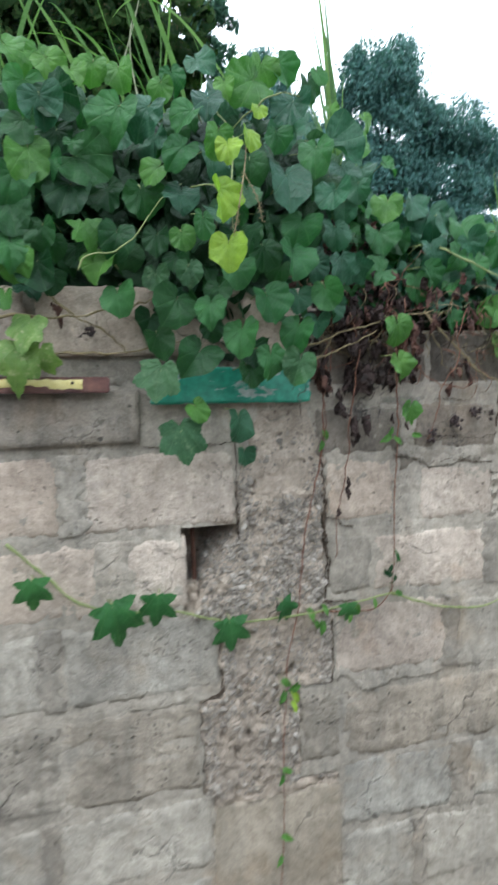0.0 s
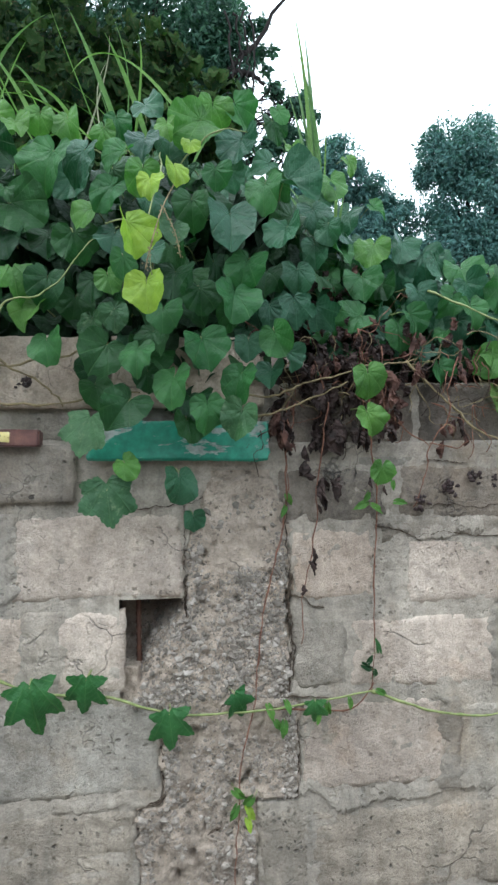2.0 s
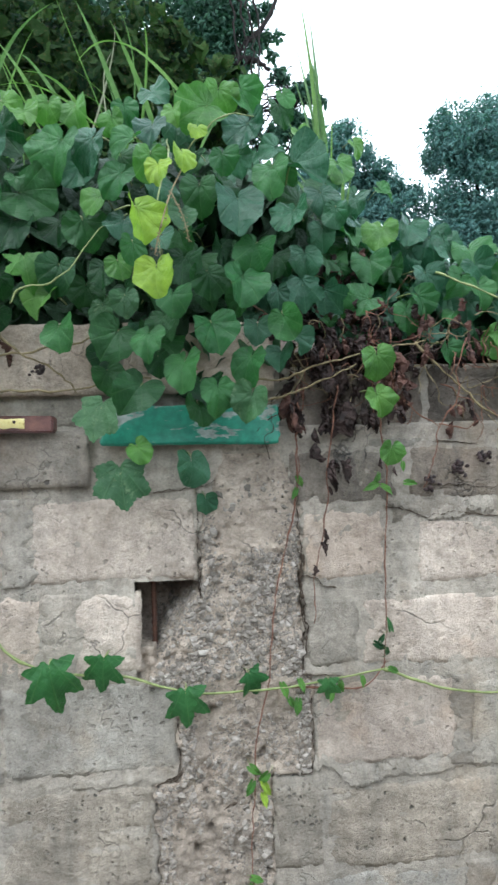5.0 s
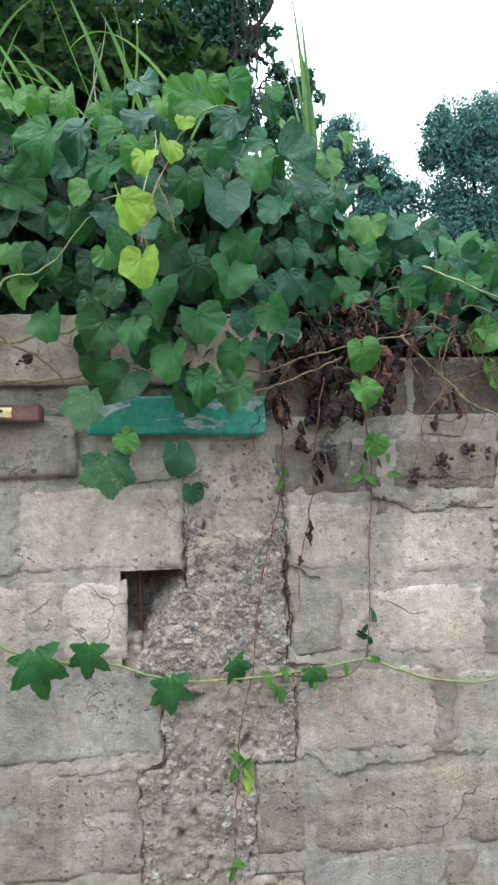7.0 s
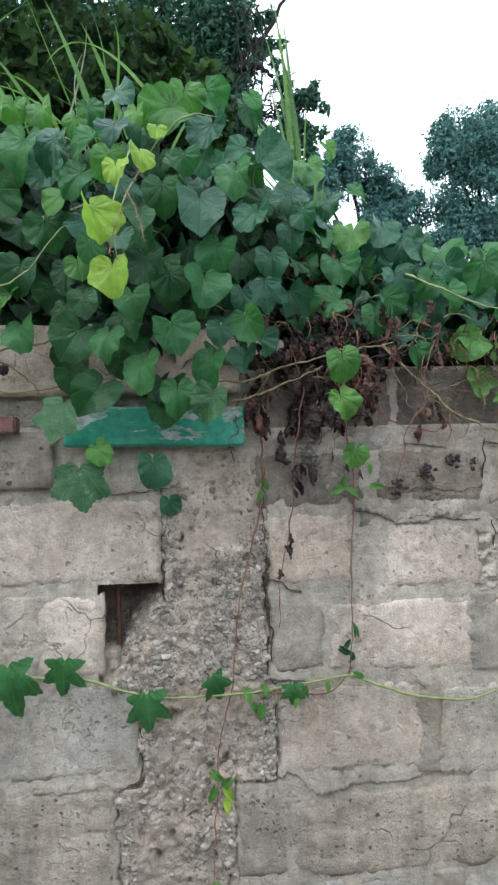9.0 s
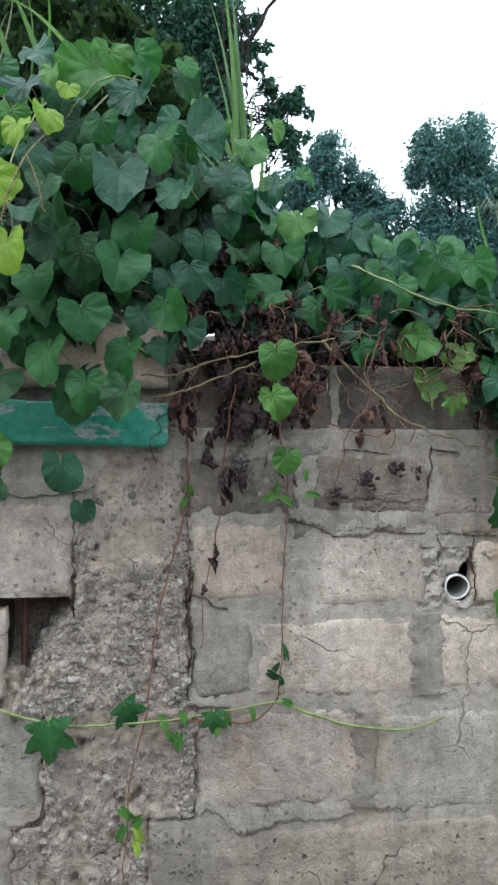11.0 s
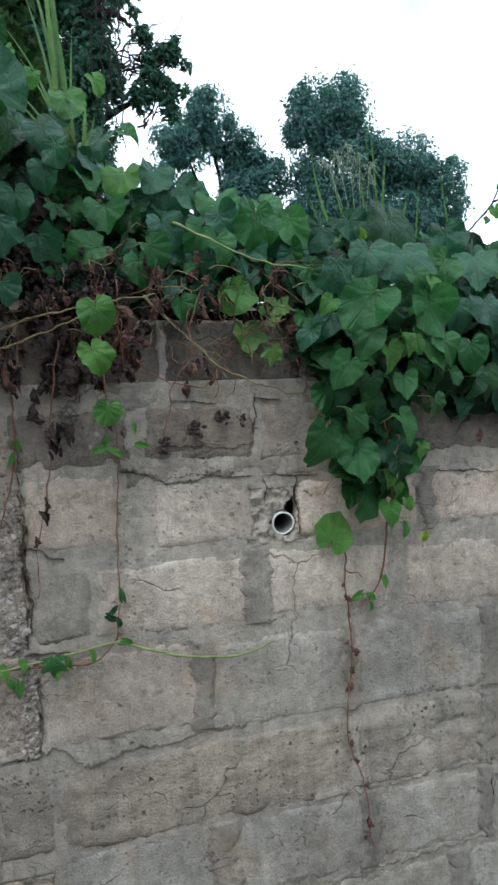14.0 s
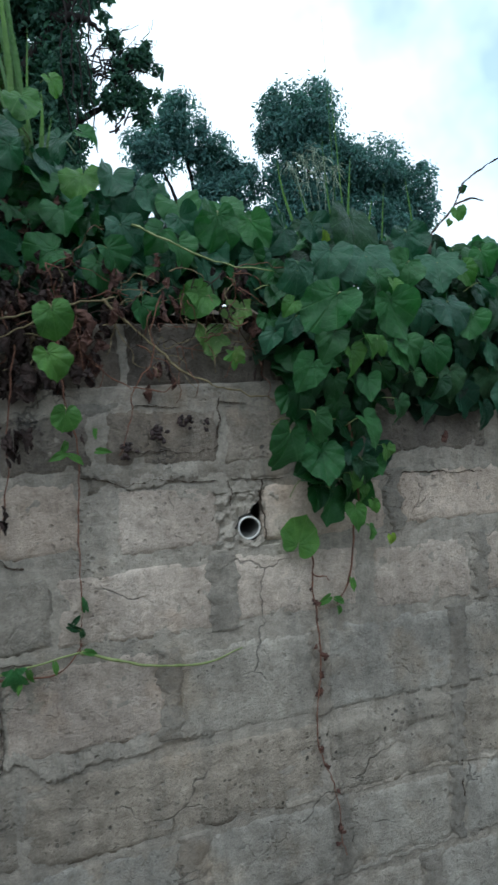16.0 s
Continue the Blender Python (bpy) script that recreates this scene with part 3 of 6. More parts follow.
def course(z0, z1, spans, mat, **how):
    for k, (x0, x1) in enumerate(spans):
        v, f = block_mesh(x0, x1, z0, z1, 7.3 * x0 + 3.1 * z0 + k, **how)
        child("block", mesh_of("block", v, f, mat), wall)
        if k + 1 < len(spans) and 0.008 < spans[k + 1][0] - x1 < 0.08 and z1 < 1.60:
            joint((x1 + spans[k + 1][0]) / 2, z0 - how.get("fall", 0.0), z1, spans[k + 1][0] - x1, 5.7 * x1 + z0)


def joint(x, z0, z1, gap, seed):
    """Dark damp mortar smeared over an upright joint, with ragged edges."""
    n, m_, verts = 44, 6, []
    left = x - gap * (0.45 + 0.45 * abs(math.sin(seed * 3)))
    right = x + gap * (0.40 + 0.45 * abs(math.sin(seed * 5)))
    for j in range(n + 1):
        w = j / n
        z = z0 - 0.006 + (z1 - z0 + 0.012) * w
        a = left + 0.022 * fbm(seed, 1.0, z * 34, 5)
        b = right + 0.022 * fbm(seed, 6.0, z * 34, 5)
        for i in range(m_ + 1):
            u = i / m_
            px = a + (b - a) * u
            y = -0.0035 + 0.0012 * fbm(px * 25, seed, z * 25) + (0.008 if i in (0, m_) or j in (0, n) else 0.0)
            verts.append((px, y, z))
    faces = [(j * (m_ + 1) + i, j * (m_ + 1) + i + 1, (j + 1) * (m_ + 1) + i + 1, (j + 1) * (m_ + 1) + i) for j in range(n) for i in range(m_)]
    child("joint", mesh_of("joint", verts, faces, MORTAR_DAMP if seed % 1.0 > 0.3 else MORTAR), wall)


# left of the column, from the top down
course(1.795, 1.945, [(-0.80, -0.42), (-0.38, 0.06), (0.085, 0.335), (0.36, 0.68)], BLOCK_WARM, y=0.014)
course(1.725, 1.792, [(-0.80, -0.30), (-0.26, 0.10), (0.14, 0.52)], BLOCK_DARK, y=0.038)
course(1.603, 1.718, [(-0.80, -0.46), (-0.43, -0.10), (-0.085, 0.290)], BLOCK_PITTED, y=-0.020)
course(1.600, 1.672, [(0.302, 0.545)], MORTAR, y=0.004, rough=0.001)
course(1.403, 1.576, [(-0.72, -0.32), (-0.275, 0.108), (0.163, 0.504)], BLOCK_WARM)
course(1.213, 1.378, [(-0.64, -0.25), (-0.215, 0.186), (0.243, 0.383)], BLOCK_WARM, ragged=0.007)
course(1.012, 1.194, [(-0.72, -0.34), (-0.30, 0.058), (0.100, 0.455)], BLOCK_GREY)
course(0.772, 0.984, [(-0.64, -0.32), (-0.30, 0.086), (0.090, 0.405)], BLOCK_DARK, rough=0.003, rows=0.005)
course(0.572, 0.747, [(-0.72, -0.37), (-0.34, 0.036), (0.068, 0.424)], BLOCK_GREY)
course(0.372, 0.552, [(-0.62, -0.16), (-0.12, 0.262), (0.285, 0.424)], BLOCK_GREY)

# right of the column, from the top down
course(1.682, 1.842, [(0.725, 1.005), (1.020, 1.318), (1.335, 1.72), (1.74, 2.12), (2.15, 2.5)], BLOCK_GRIMY, y=0.014, fall=0.006, rough=0.004)
course(1.548, 1.668, [(0.700, 0.935), (0.965, 1.198)], BLOCK_STAIN_SHADE, fall=0.006)
course(1.542, 1.662, [(1.212, 1.515)], BLOCK_PITTED, fall=0.006)
# Blocks under the hanging leaves: their shade is painted in with the darker tone.
course(1.538, 1.658, [(1.545, 1.88), (1.91, 2.3)], BLOCK_STAIN_SHADE, fall=0.006)
course(1.385, 1.536, [(0.728, 0.906)], BLOCK_WARM)
course(1.372, 1.510, [(0.975, 1.188)], BLOCK_WARM, fall=0.006)
course(1.370, 1.498, [(1.289, 1.588), (1.622, 1.990), (2.03, 2.42)], BLOCK_WARM, fall=0.010)
course(1.204, 1.350, [(0.726, 0.843)], BLOCK_DARK)
course(1.202, 1.348, [(0.850, 1.168), (1.214, 1.508)], BLOCK_WARM, fall=0.008)
course(1.178, 1.330, [(1.546, 1.814), (1.856, 2.22), (2.26, 2.6)], BLOCK_WARM, fall=0.006)
course(0.995, 1.172, [(0.738, 1.050)], BLOCK_WARM)
course(0.968, 1.160, [(1.080, 1.388), (1.416, 1.746), (1.780, 2.12), (2.15, 2.5)], BLOCK_GREY)
course(0.790, 0.962, [(0.648, 0.756)], BLOCK_DARK)
course(0.780, 0.952, [(0.764, 1.400), (1.404, 1.740), (1.756, 2.10), (2.14, 2.5)], BLOCK_DARK, rough=0.003, rows=0.006)
course(0.602, 0.772, [(0.752, 1.070), (1.120, 1.420), (1.454, 1.718), (1.756, 2.11), (2.15, 2.5)], BLOCK_GREY)
course(0.402, 0.584, [(0.752, 0.955), (0.982, 1.318), (1.332, 1.636), (1.676, 2.02), (2.06, 2.4)], BLOCK_GREY)

course(1.503, 1.553, [(0.930, 1.520)], MORTAR_DAMP, y=-0.0012, rough=0.003, ragged=0.012)
course(1.655, 1.690, [(0.700, 1.330)], MORTAR_DAMP, y=0.003, rough=0.003, ragged=0.010)
joint(1.065, 0.985, 1.166, 0.034, 2.71)
joint(1.75, 0.79, 0.95, 0.03, 1.53)


def lip(line, high, seed, thick=0.0055):
    """Mortar squeezed out along a joint: a ragged lower edge that stands proud and thins out upwards."""
    pts = curve_points([(x, 0, z) for x, z in line], 26)
    rows, verts = 7, []
    for p in pts:
        low = p.z + 0.010 * fbm(p.x * 60, seed, 0.0, 6) + 0.006 * fbm(p.x * 170, seed + 2, 0.0, 4)
        tall = high * (1 + 0.9 * fbm(p.x * 22, seed + 3, 0.0, 5))
        verts.append((p.x, 0.012, low + 0.002))
        for j in range(rows):
            u = j / (rows - 1)
            out = thick * (1.0 if u < 0.6 else 1 - (u - 0.6) / 0.4) * (0.85 + 0.35 * fbm(p.x * 25, seed, u * 4, 4))
            verts.append((p.x, 0.002 - out, low + tall * u))
    n = rows + 1
    faces = [(k * n + j, (k + 1) * n + j, (k + 1) * n + j + 1, k * n + j + 1) for k in range(len(pts) - 1) for j in range(rows)]
    child("mortar_lip", mesh_of("mortar_lip", verts, faces, MORTAR), wall, "ragged mortar squeezed out of the joint")


lip([(0.735, 0.996), (0.773, 0.992), (0.803, 0.959), (0.845, 0.950), (0.902, 0.968), (0.994, 0.966), (1.079, 0.982), (1.15, 0.972)], 0.034, 1)
lip([(0.915, 1.540), (0.984, 1.524), (1.0, 1.507), (1.058, 1.507), (1.107, 1.521), (1.15, 1.519)], 0.034, 2, 0.005)
lip([(0.24, 0.988), (0.29, 0.984), (0.38, 0.990)], 0.018, 3, 0.0025)
lip([(1.30, 0.778), (1.484, 0.779), (1.60, 0.784), (1.70, 0.785), (1.866, 0.774)], 0.014, 4, 0.003)
lip([(1.318, 0.585), (1.475, 0.592), (1.692, 0.603), (1.859, 0.606)], 0.013, 5, 0.003)


def crack(line, width, seed, deep=0.0):
    """A crack along a crooked line of x, z; a dark strip draws its inner shade."""
    pts = curve_points([(x, -0.0028, z) for x, z in line], 22, 0.0, seed)
    pts = [p + Vector((0.006 * fbm(p.x * 40, seed, p.z * 40, 5), 0, 0.006 * fbm(p.x * 40, seed + 7, p.z * 40, 5))) for p in pts]
    verts, faces = [], []
    for k, p in enumerate(pts):
        d = (pts[min(k + 1, len(pts) - 1)] - pts[max(k - 1, 0)]).normalized()
        side = Vector((d.z, 0, -d.x))
        w = 0.42 * width * (0.15 + 1.5 * abs(fbm(p.x * 75, seed, p.z * 75, 4))) * min(1.0, 0.15 + k * 0.2, 0.15 + (len(pts) - 1 - k) * 0.2)
        verts += [p - side * w + Vector((0, 0.012, 0)), p - side * w * 0.8, p + side * w * 0.8, p + side * w + Vector((0, 0.012, 0))]
    for k in range(len(pts) - 1):
        for j in range(3):
            faces.append((4 * k + j, 4 * k + j + 1, 4 * k + j + 5, 4 * k + j + 4))
    child("crack", mesh_of("crack", verts, faces, SOIL_AND_GAP), wall, "crack with its gap shade drawn as a dark strip")


crack([(0.722, 1.60), (0.718, 1.52), (0.724, 1.45), (0.720, 1.39), (0.724, 1.30), (0.719, 1.19)], 0.0036, 1)
crack([(0.718, 1.46), (0.724, 1.42), (0.722, 1.37), (0.728, 1.33)], 0.010, 31)
crack([(0.724, 1.34), (0.730, 1.28), (0.727, 1.23)], 0.0075, 32)
crack([(0.508, 1.42), (0.506, 1.36), (0.509, 1.40), (0.510, 1.45)], 0.0045, 33)
crack([(0.46, 1.02), (0.452, 0.995), (0.425, 0.985)], 0.009, 34)
crack([(0.545, 0.925), (0.56, 0.932), (0.575, 0.935)], 0.007, 35)
crack([(0.722, 1.395), (0.75, 1.39), (0.775, 1.372), (0.80, 1.366)], 0.0035, 2)
crack([(0.508, 1.60), (0.506, 1.50), (0.507, 1.40)], 0.0024, 3)
crack([(0.30, 1.588), (0.38, 1.59), (0.45, 1.586), (0.51, 1.59), (0.545, 1.61)], 0.0028, 4)
crack([(0.91, 1.537), (0.955, 1.527), (1.0, 1.515), (1.06, 1.522), (1.12, 1.513), (1.19, 1.512)], 0.0036, 5)
crack([(1.22, 1.510), (1.285, 1.505), (1.34, 1.501)], 0.0026, 25)
crack([(1.60, 1.492), (1.70, 1.488), (1.78, 1.482), (1.86, 1.478)], 0.0036, 6)
crack([(1.213, 1.506), (1.222, 1.48), (1.215, 1.452)], 0.0028, 7)
crack([(1.288, 1.505), (1.286, 1.47), (1.290, 1.40), (1.287, 1.372)], 0.0030, 8)
crack([(1.205, 1.685), (1.203, 1.64), (1.197, 1.60)], 0.0030, 9)
crack([(0.715, 1.190), (0.76, 1.188), (0.80, 1.186)], 0.0030, 10)
crack([(0.455, 1.19), (0.457, 1.10), (0.455, 1.01), (0.43, 0.99), (0.405, 0.985)], 0.0022, 12)
crack([(0.733, 1.16), (0.737, 1.08), (0.731, 0.992), (0.70, 0.985)], 0.0036, 13)
crack([(0.99, 1.585), (1.08, 1.578), (1.15, 1.572), (1.20, 1.582)], 0.0024, 17)
crack([(1.758, 0.80), (1.752, 0.75), (1.756, 0.68)], 0.0028, 19)
crack([(0.965, 0.585), (0.968, 0.50), (0.964, 0.44)], 0.0030, 20)
crack([(1.02, 1.674), (1.07, 1.672), (1.12, 1.669)], 0.0024, 21)
crack([(1.20, 1.676), (1.26, 1.671)], 0.0022, 22)


# ---- loose things on and in the wall ----
def drain_pipe():
    ob = thing("drain_pipe", "short white plastic drain pipe set in the block wall", "pipe", at=pose(1.259, 0.03, 1.402, 94, 0, -4))
    n, verts, faces, slots = 40, [], [], []
    rings = ((0.0255, -0.10), (0.0255, 0.022), (0.0250, 0.0245), (0.0222, 0.0245), (0.0215, 0.022), (0.0215, -0.10))
    for r, z in rings:
        for k in range(n):
            a = 2 * math.pi * k / n
            q = 1 + 0.02 * math.sin(3 * a + 1)
            verts.append((r * q * math.cos(a), r * q * math.sin(a), z))
    for i in range(len(rings) - 1):
        for k in range(n):
            faces.append((i * n + k, i * n + (k + 1) % n, (i + 1) * n + (k + 1) % n, (i + 1) * n + k))
            slots.append(1 if i > 3 else 0)
    child("pipe_wall", mesh_of("pipe_wall", verts, faces, [PVC, PVC_INSIDE], slots=slots), ob)
    # Dark disc in place of the shade at the pipe's inner end.
    end = [(0.0215 * math.cos(2 * math.pi * k / n), 0.0215 * math.sin(2 * math.pi * k / n), -0.098) for k in range(n)]
    child("silt", mesh_of("silt", end, [tuple(range(n))], SOIL_AND_GAP), ob, "dark disc drawn for the shade deep in the pipe")


drain_pipe()

rebar = thing("reinforcing_bar", "rusty ribbed steel bar standing in the broken block", "steel bar")
bar_points = [(0.408, 0.055, 1.15 + 0.007 * k) for k in range(40)]
child("rod", mesh_of("rod", *tube(bar_points, [0.0052 if k % 2 else 0.0066 for k in range(40)], 8), RUST), rebar)


def steel_tube():
    ob = thing("steel_tube", "brown square steel tube with flaking yellow paint", "steel tube", at=pose(-0.17, -0.0415, 1.7375, 0, 1.2, 0))
    bm = bmesh.new()
    bmesh.ops.create_cube(bm, size=1.0)
    for v in bm.verts:
        v.co = Vector((v.co.x * 0.80, v.co.y * 0.036, v.co.z * 0.033))
    bmesh.ops.bevel(bm, geom=list(bm.edges), offset=0.0035, segments=2, affect="EDGES")
    me = bpy.data.meshes.new("tube_body")
    bm.to_mesh(me)
    bm.free()
    m, t, b = material("brown_painted_steel", 0.5, 0.4)
    rustiness = noise_of(t, 40, 6, 0.7)
    t.links.new(ramp(t, rustiness, (0.35, (0.062, 0.026, 0.022)), (0.55, (0.105, 0.045, 0.036)), (0.75, (0.16, 0.075, 0.05))), b.inputs["Base Color"])
    bump(t, b, noise_of(t, 120, 5), 0.4, 0.002)
    me.materials.append(m)
    child("tube_body", me, ob)
    my, ty, by = material("yellow_paint", 0.6, 0.3)
    ty.links.new(ramp(ty, noise_of(ty, 70, 6, 0.7), (0.33, (0.22, 0.15, 0.06)), (0.42, (0.50, 0.42, 0.16)), (0.7, (0.60, 0.53, 0.26))), by.inputs["Base Color"])
    n, verts, faces = 60, [], []
    for k in range(n + 1):
        x = 0.05 + 0.295 * k / n
        top = 0.011 + 0.003 * fbm(x * 60, 0, 0) - (0.012 if k in (0,) else 0)
        low = -0.004 + 0.006 * fbm(x * 40, 5, 0) - (0.004 if x > 0.28 else 0.0)
        for z, y in ((low, -0.0185), (low + 0.001, -0.0193), (top - 0.001, -0.0193), (top, -0.0185)):
            verts.append((x, y, z))
    for k in range(n):
        for r in range(3):
            faces.append((k * 4 + r, (k + 1) * 4 + r, (k + 1) * 4 + r + 1, k * 4 + r + 1))
    child("paint_strip", mesh_of("paint_strip", verts, faces, my), ob, "flaking pale yellow paint")
    v, f = tube([(0.325, -0.017, 0.004), (0.325, -0.0202, 0.004)], 0.0034, 10)
    child("bolt_hole", mesh_of("bolt_hole", v, f, SEED), ob, "small dark bolt hole")
    v, f = tube([(0.12, -0.017, 0.003), (0.12, -0.0202, 0.003)], 0.003, 10)
    child("bolt_hole", mesh_of("bolt_hole", v, f, SEED), ob, "small dark bolt hole")


steel_tube()


def painted_board():
    ob = thing("painted_board", "green painted board with flaking paint resting on the wall", "board", at=pose(0.500, -0.022, 1.722, -8, 1.0, 0))
    nx, nz, verts, faces = 70, 16, [], []
    for j in range(nz + 1):
        for i in range(nx + 1):
            u, w = i / nx, j / nz
            x = -0.182 + 0.364 * u
            z = -0.040 + 0.080 * w + 0.003 * fbm(x * 12, 2, w) * (1 if w > 0.5 else -1)
            if i in (0, nx):
                x += 0.004 * fbm(0, 7, z * 70)
            verts.append((x, -0.009 + 0.0015 * fbm(x * 20, 0, z * 20), z))
    n, m_ = nx + 1, len(verts)
    faces = [(j * n + i, j * n + i + 1, (j + 1) * n + i + 1, (j + 1) * n + i) for j in range(nz) for i in range(nx)]
    rim = [i for i in range(n)] + [j * n + nx for j in range(1, nz + 1)] + [nz * n + i for i in range(nx - 1, -1, -1)] + [j * n for j in range(nz - 1, 0, -1)]
    verts += [(verts[k][0], 0.009, verts[k][2]) for k in rim]
    faces += [(rim[(k + 1) % len(rim)], rim[k], m_ + k, m_ + (k + 1) % len(rim)) for k in range(len(rim))]
    faces.append(tuple(range(m_, m_ + len(rim))))
    m, t, b = material("flaking_green_paint", 0.5, 0.4)
    worn = ramp(t, noise_of(t, 17, 6, 0.62, stretch=(0.7, 1, 1.9)), (0.53, 0.0), (0.56, 1.0))
    green = ramp(t, noise_of(t, 60, 5), (0.35, (0.010, 0.125, 0.080)), (0.65, (0.022, 0.20, 0.125)))
    under = ramp(t, noise_of(t, 45, 6, 0.7), (0.4, (0.15, 0.17, 0.15)), (0.6, (0.27, 0.30, 0.27)))
    t.links.new(mix(t, worn, green, under), b.inputs["Base Color"])
    t.links.new(mix(t, worn, (0.42, 0.42, 0.42), (0.9, 0.9, 0.9)), b.inputs["Roughness"])
    bump(t, b, worn, 0.6, -0.0015)
    child("plank", mesh_of("plank", verts, faces, m), ob)


painted_board()


# ---- leaves ----
SPADE = ((0, 0.16), (0.03, 0.33), (0.15, 0.47), (0.32, 0.45), (0.45, 0.28), (0.485, 0.05), (0.43, -0.18), (0.29, -0.38), (0.11, -0.53), (0, -0.62))
ROUND = ((0, 0.17), (0.03, 0.36), (0.13, 0.50), (0.33, 0.50), (0.47, 0.35), (0.54, 0.10), (0.52, -0.12), (0.435, -0.28), (0.295, -0.40), (0.12, -0.485), (0, -0.53))


def heart_outline(seed, shape, slim=1.0):
    half = curve_points([(x * slim, y, 0) for x, y in shape], 3)
    rng = random.Random(seed)
    a, c, skew = rng.uniform(0.86, 1.06), rng.uniform(0.86, 1.06), rng.uniform(-0.14, 0.14)
    right = [p * (1 + 0.11 * fbm(p.x * 4, p.y * 4, seed, 3)) for p in half]
    left = [p * (1 + 0.11 * fbm(p.x * 4, p.y * 4, seed + 5.5, 3)) for p in half[1:-1]]
    out = [(p.x * a, p.y) for p in right] + [(-p.x * c, p.y) for p in left[::-1]]
    return [(x + skew * y, y) for x, y in out]


def lobed_outline(seed, deep):
    rng, out, n = random.Random(seed), [], 90
    lobes = [(0, 0.68), (54, 0.60), (-54, 0.60), (112, 0.47), (-112, 0.47)] if deep else [(0, 0.60), (62, 0.55), (-62, 0.55), (122, 0.50), (-122, 0.50)]
    lobes = [(c + rng.uniform(-6, 6), l * rng.uniform(0.92, 1.06)) for c, l in lobes]
    for k in range(n):
        a = -180 + 360 * (k + 0.5) / n
        r = 0.25 if deep else 0.39
        for c, l in lobes:
            u = abs(a - c) / (34.0 if deep else 38.0)
            if u < 1:
                r = max(r, l * (1 - (0.58 if deep else 0.36) * u ** (1.0 if deep else 0.95)))
        r *= 1 + 0.035 * math.sin(k * 2.1) + 0.05 * fbm(math.sin(radians(a)) * 2, math.cos(radians(a)) * 2, seed, 2)
        if abs(a) > 160:
            r *= 0.55 + 0.45 * (180 - abs(a)) / 20
        out.append((r * math.sin(radians(a)), -r * math.cos(radians(a))))
    return out


def leaf_mesh(kind, seed, mat, fold=0.25, droop=0.35, wave=0.03):
    """A leaf one unit wide, in its own xy plane with the tip at -y and its face to +z, on a bent stalk."""
    rng = random.Random(seed)
    lobed = kind in ("lobed", "shallow")
    if lobed:
        rim = lobed_outline(seed, kind == "lobed")
    else:
        rim = heart_outline(seed, ROUND if kind == "round" else SPADE, {"round": rng.uniform(0.92, 1.05), "spade": rng.uniform(0.88, 1.05), "slim": 0.5}[kind])
    cx, cy = 0.0, 0.10
    twist, ph, cup = rng.uniform(-0.4, 0.4), rng.uniform(0, 6), rng.uniform(0.0, 0.5)
    lean, curl, slow = rng.uniform(-0.4, 0.4), rng.uniform(0.1, 0.9), rng.choice((2, 3, 3, 4))
    verts, uv, faces, rings = [], [], [], (0.28, 0.52, 0.72, 0.88, 1.0)

    def lift(x, y):
        r = math.hypot(x, y - 0.1)
        a = math.atan2(y - 0.1, x)
        bend = cup * r * r + fold * abs(x) ** 1.3 - droop * max(0.0, 0.1 - y) ** 2 + twist * x * y + lean * x * abs(x)
        bend -= curl * max(0.0, r - 0.26) ** 1.6 * (0.6 + 0.4 * math.sin(a + ph))
        bend += 0.022 * (1 - abs(math.sin(2.85 * math.atan2(x, 0.28 - y)))) * min(1.0, 3 * r) * -1.0
        return bend + wave * math.sin(slow * a + ph) * (r * 1.8) ** 2 + 0.45 * wave * math.sin(9 * a + 2 * ph) * (r * 1.8) ** 3 - 0.10 * max(0.0, y - 0.25)

    n = len(rim)
    verts.append((cx, cy, lift(cx, cy)))
    uv.append((0.5, 0.6 + cy))
    for s in rings:
        for x, y in rim:
            px, py = cx + (x - cx) * s, cy + (y - cy) * s
            verts.append((px, py, lift(px, py)))
            uv.append((px + 0.5, py + 0.6))
    for k in range(n):
        faces.append((0, 1 + (k + 1) % n, 1 + k))
    for i in range(len(rings) - 1):
        for k in range(n):
            a, c = 1 + i * n + k, 1 + i * n + (k + 1) % n
            faces.append((a, c, c + n, a + n))
    slots = [0] * len(faces)
    start = len(verts)
    stalk = [(0, 0.10, lift(0, 0.1)), (0.01, 0.17, -0.08), (0.02, 0.22, -0.2), (0.0, 0.25, -0.45)] if lobed else [(0, 0.26, lift(0, 0.26)), (0.02, 0.36, -0.08), (0.03, 0.45, -0.30), (0.0, 0.52, -0.7)]
    sv, sf = tube(stalk, [0.016, 0.017, 0.018, 0.02], 4)
    verts += [tuple(p) for p in sv]
    uv += [(0.05, 0.05)] * len(sv)
    faces += [tuple(i + start for i in f) for f in sf]
    slots += [1] * len(sf)
    return mesh_of("leaf", verts, faces, [mat, STEM_GREEN], uv=uv, slots=slots)


FOLDS = ((0.25, 0.5, 0.06), (0.55, 0.3, 0.08), (0.40, 0.9, 0.06), (0.15, 0.45, 0.10), (0.80, 0.5, 0.07), (0.30, 1.1, 0.08), (0.45, 0.4, 0.11), (0.35, 0.8, 0.09))
HEARTS = [[leaf_mesh("round", 10 * k + j, m, *FOLDS[j]) for j in range(8)] for k, m in enumerate(LEAF)]
SPADES = [[leaf_mesh("spade", 500 + 10 * k + j, m, *FOLDS[j]) for j in range(8)] for k, m in enumerate(LEAF)]
LOBED = [[leaf_mesh("shallow" if k in (3, 4, 5) else "lobed", 100 + 10 * k + j, m, (0.12, 0.28, 0.2)[j], (0.4, 0.7, 1.0)[j], 0.05) for j in range(3)] for k, m in enumerate(LEAF)]


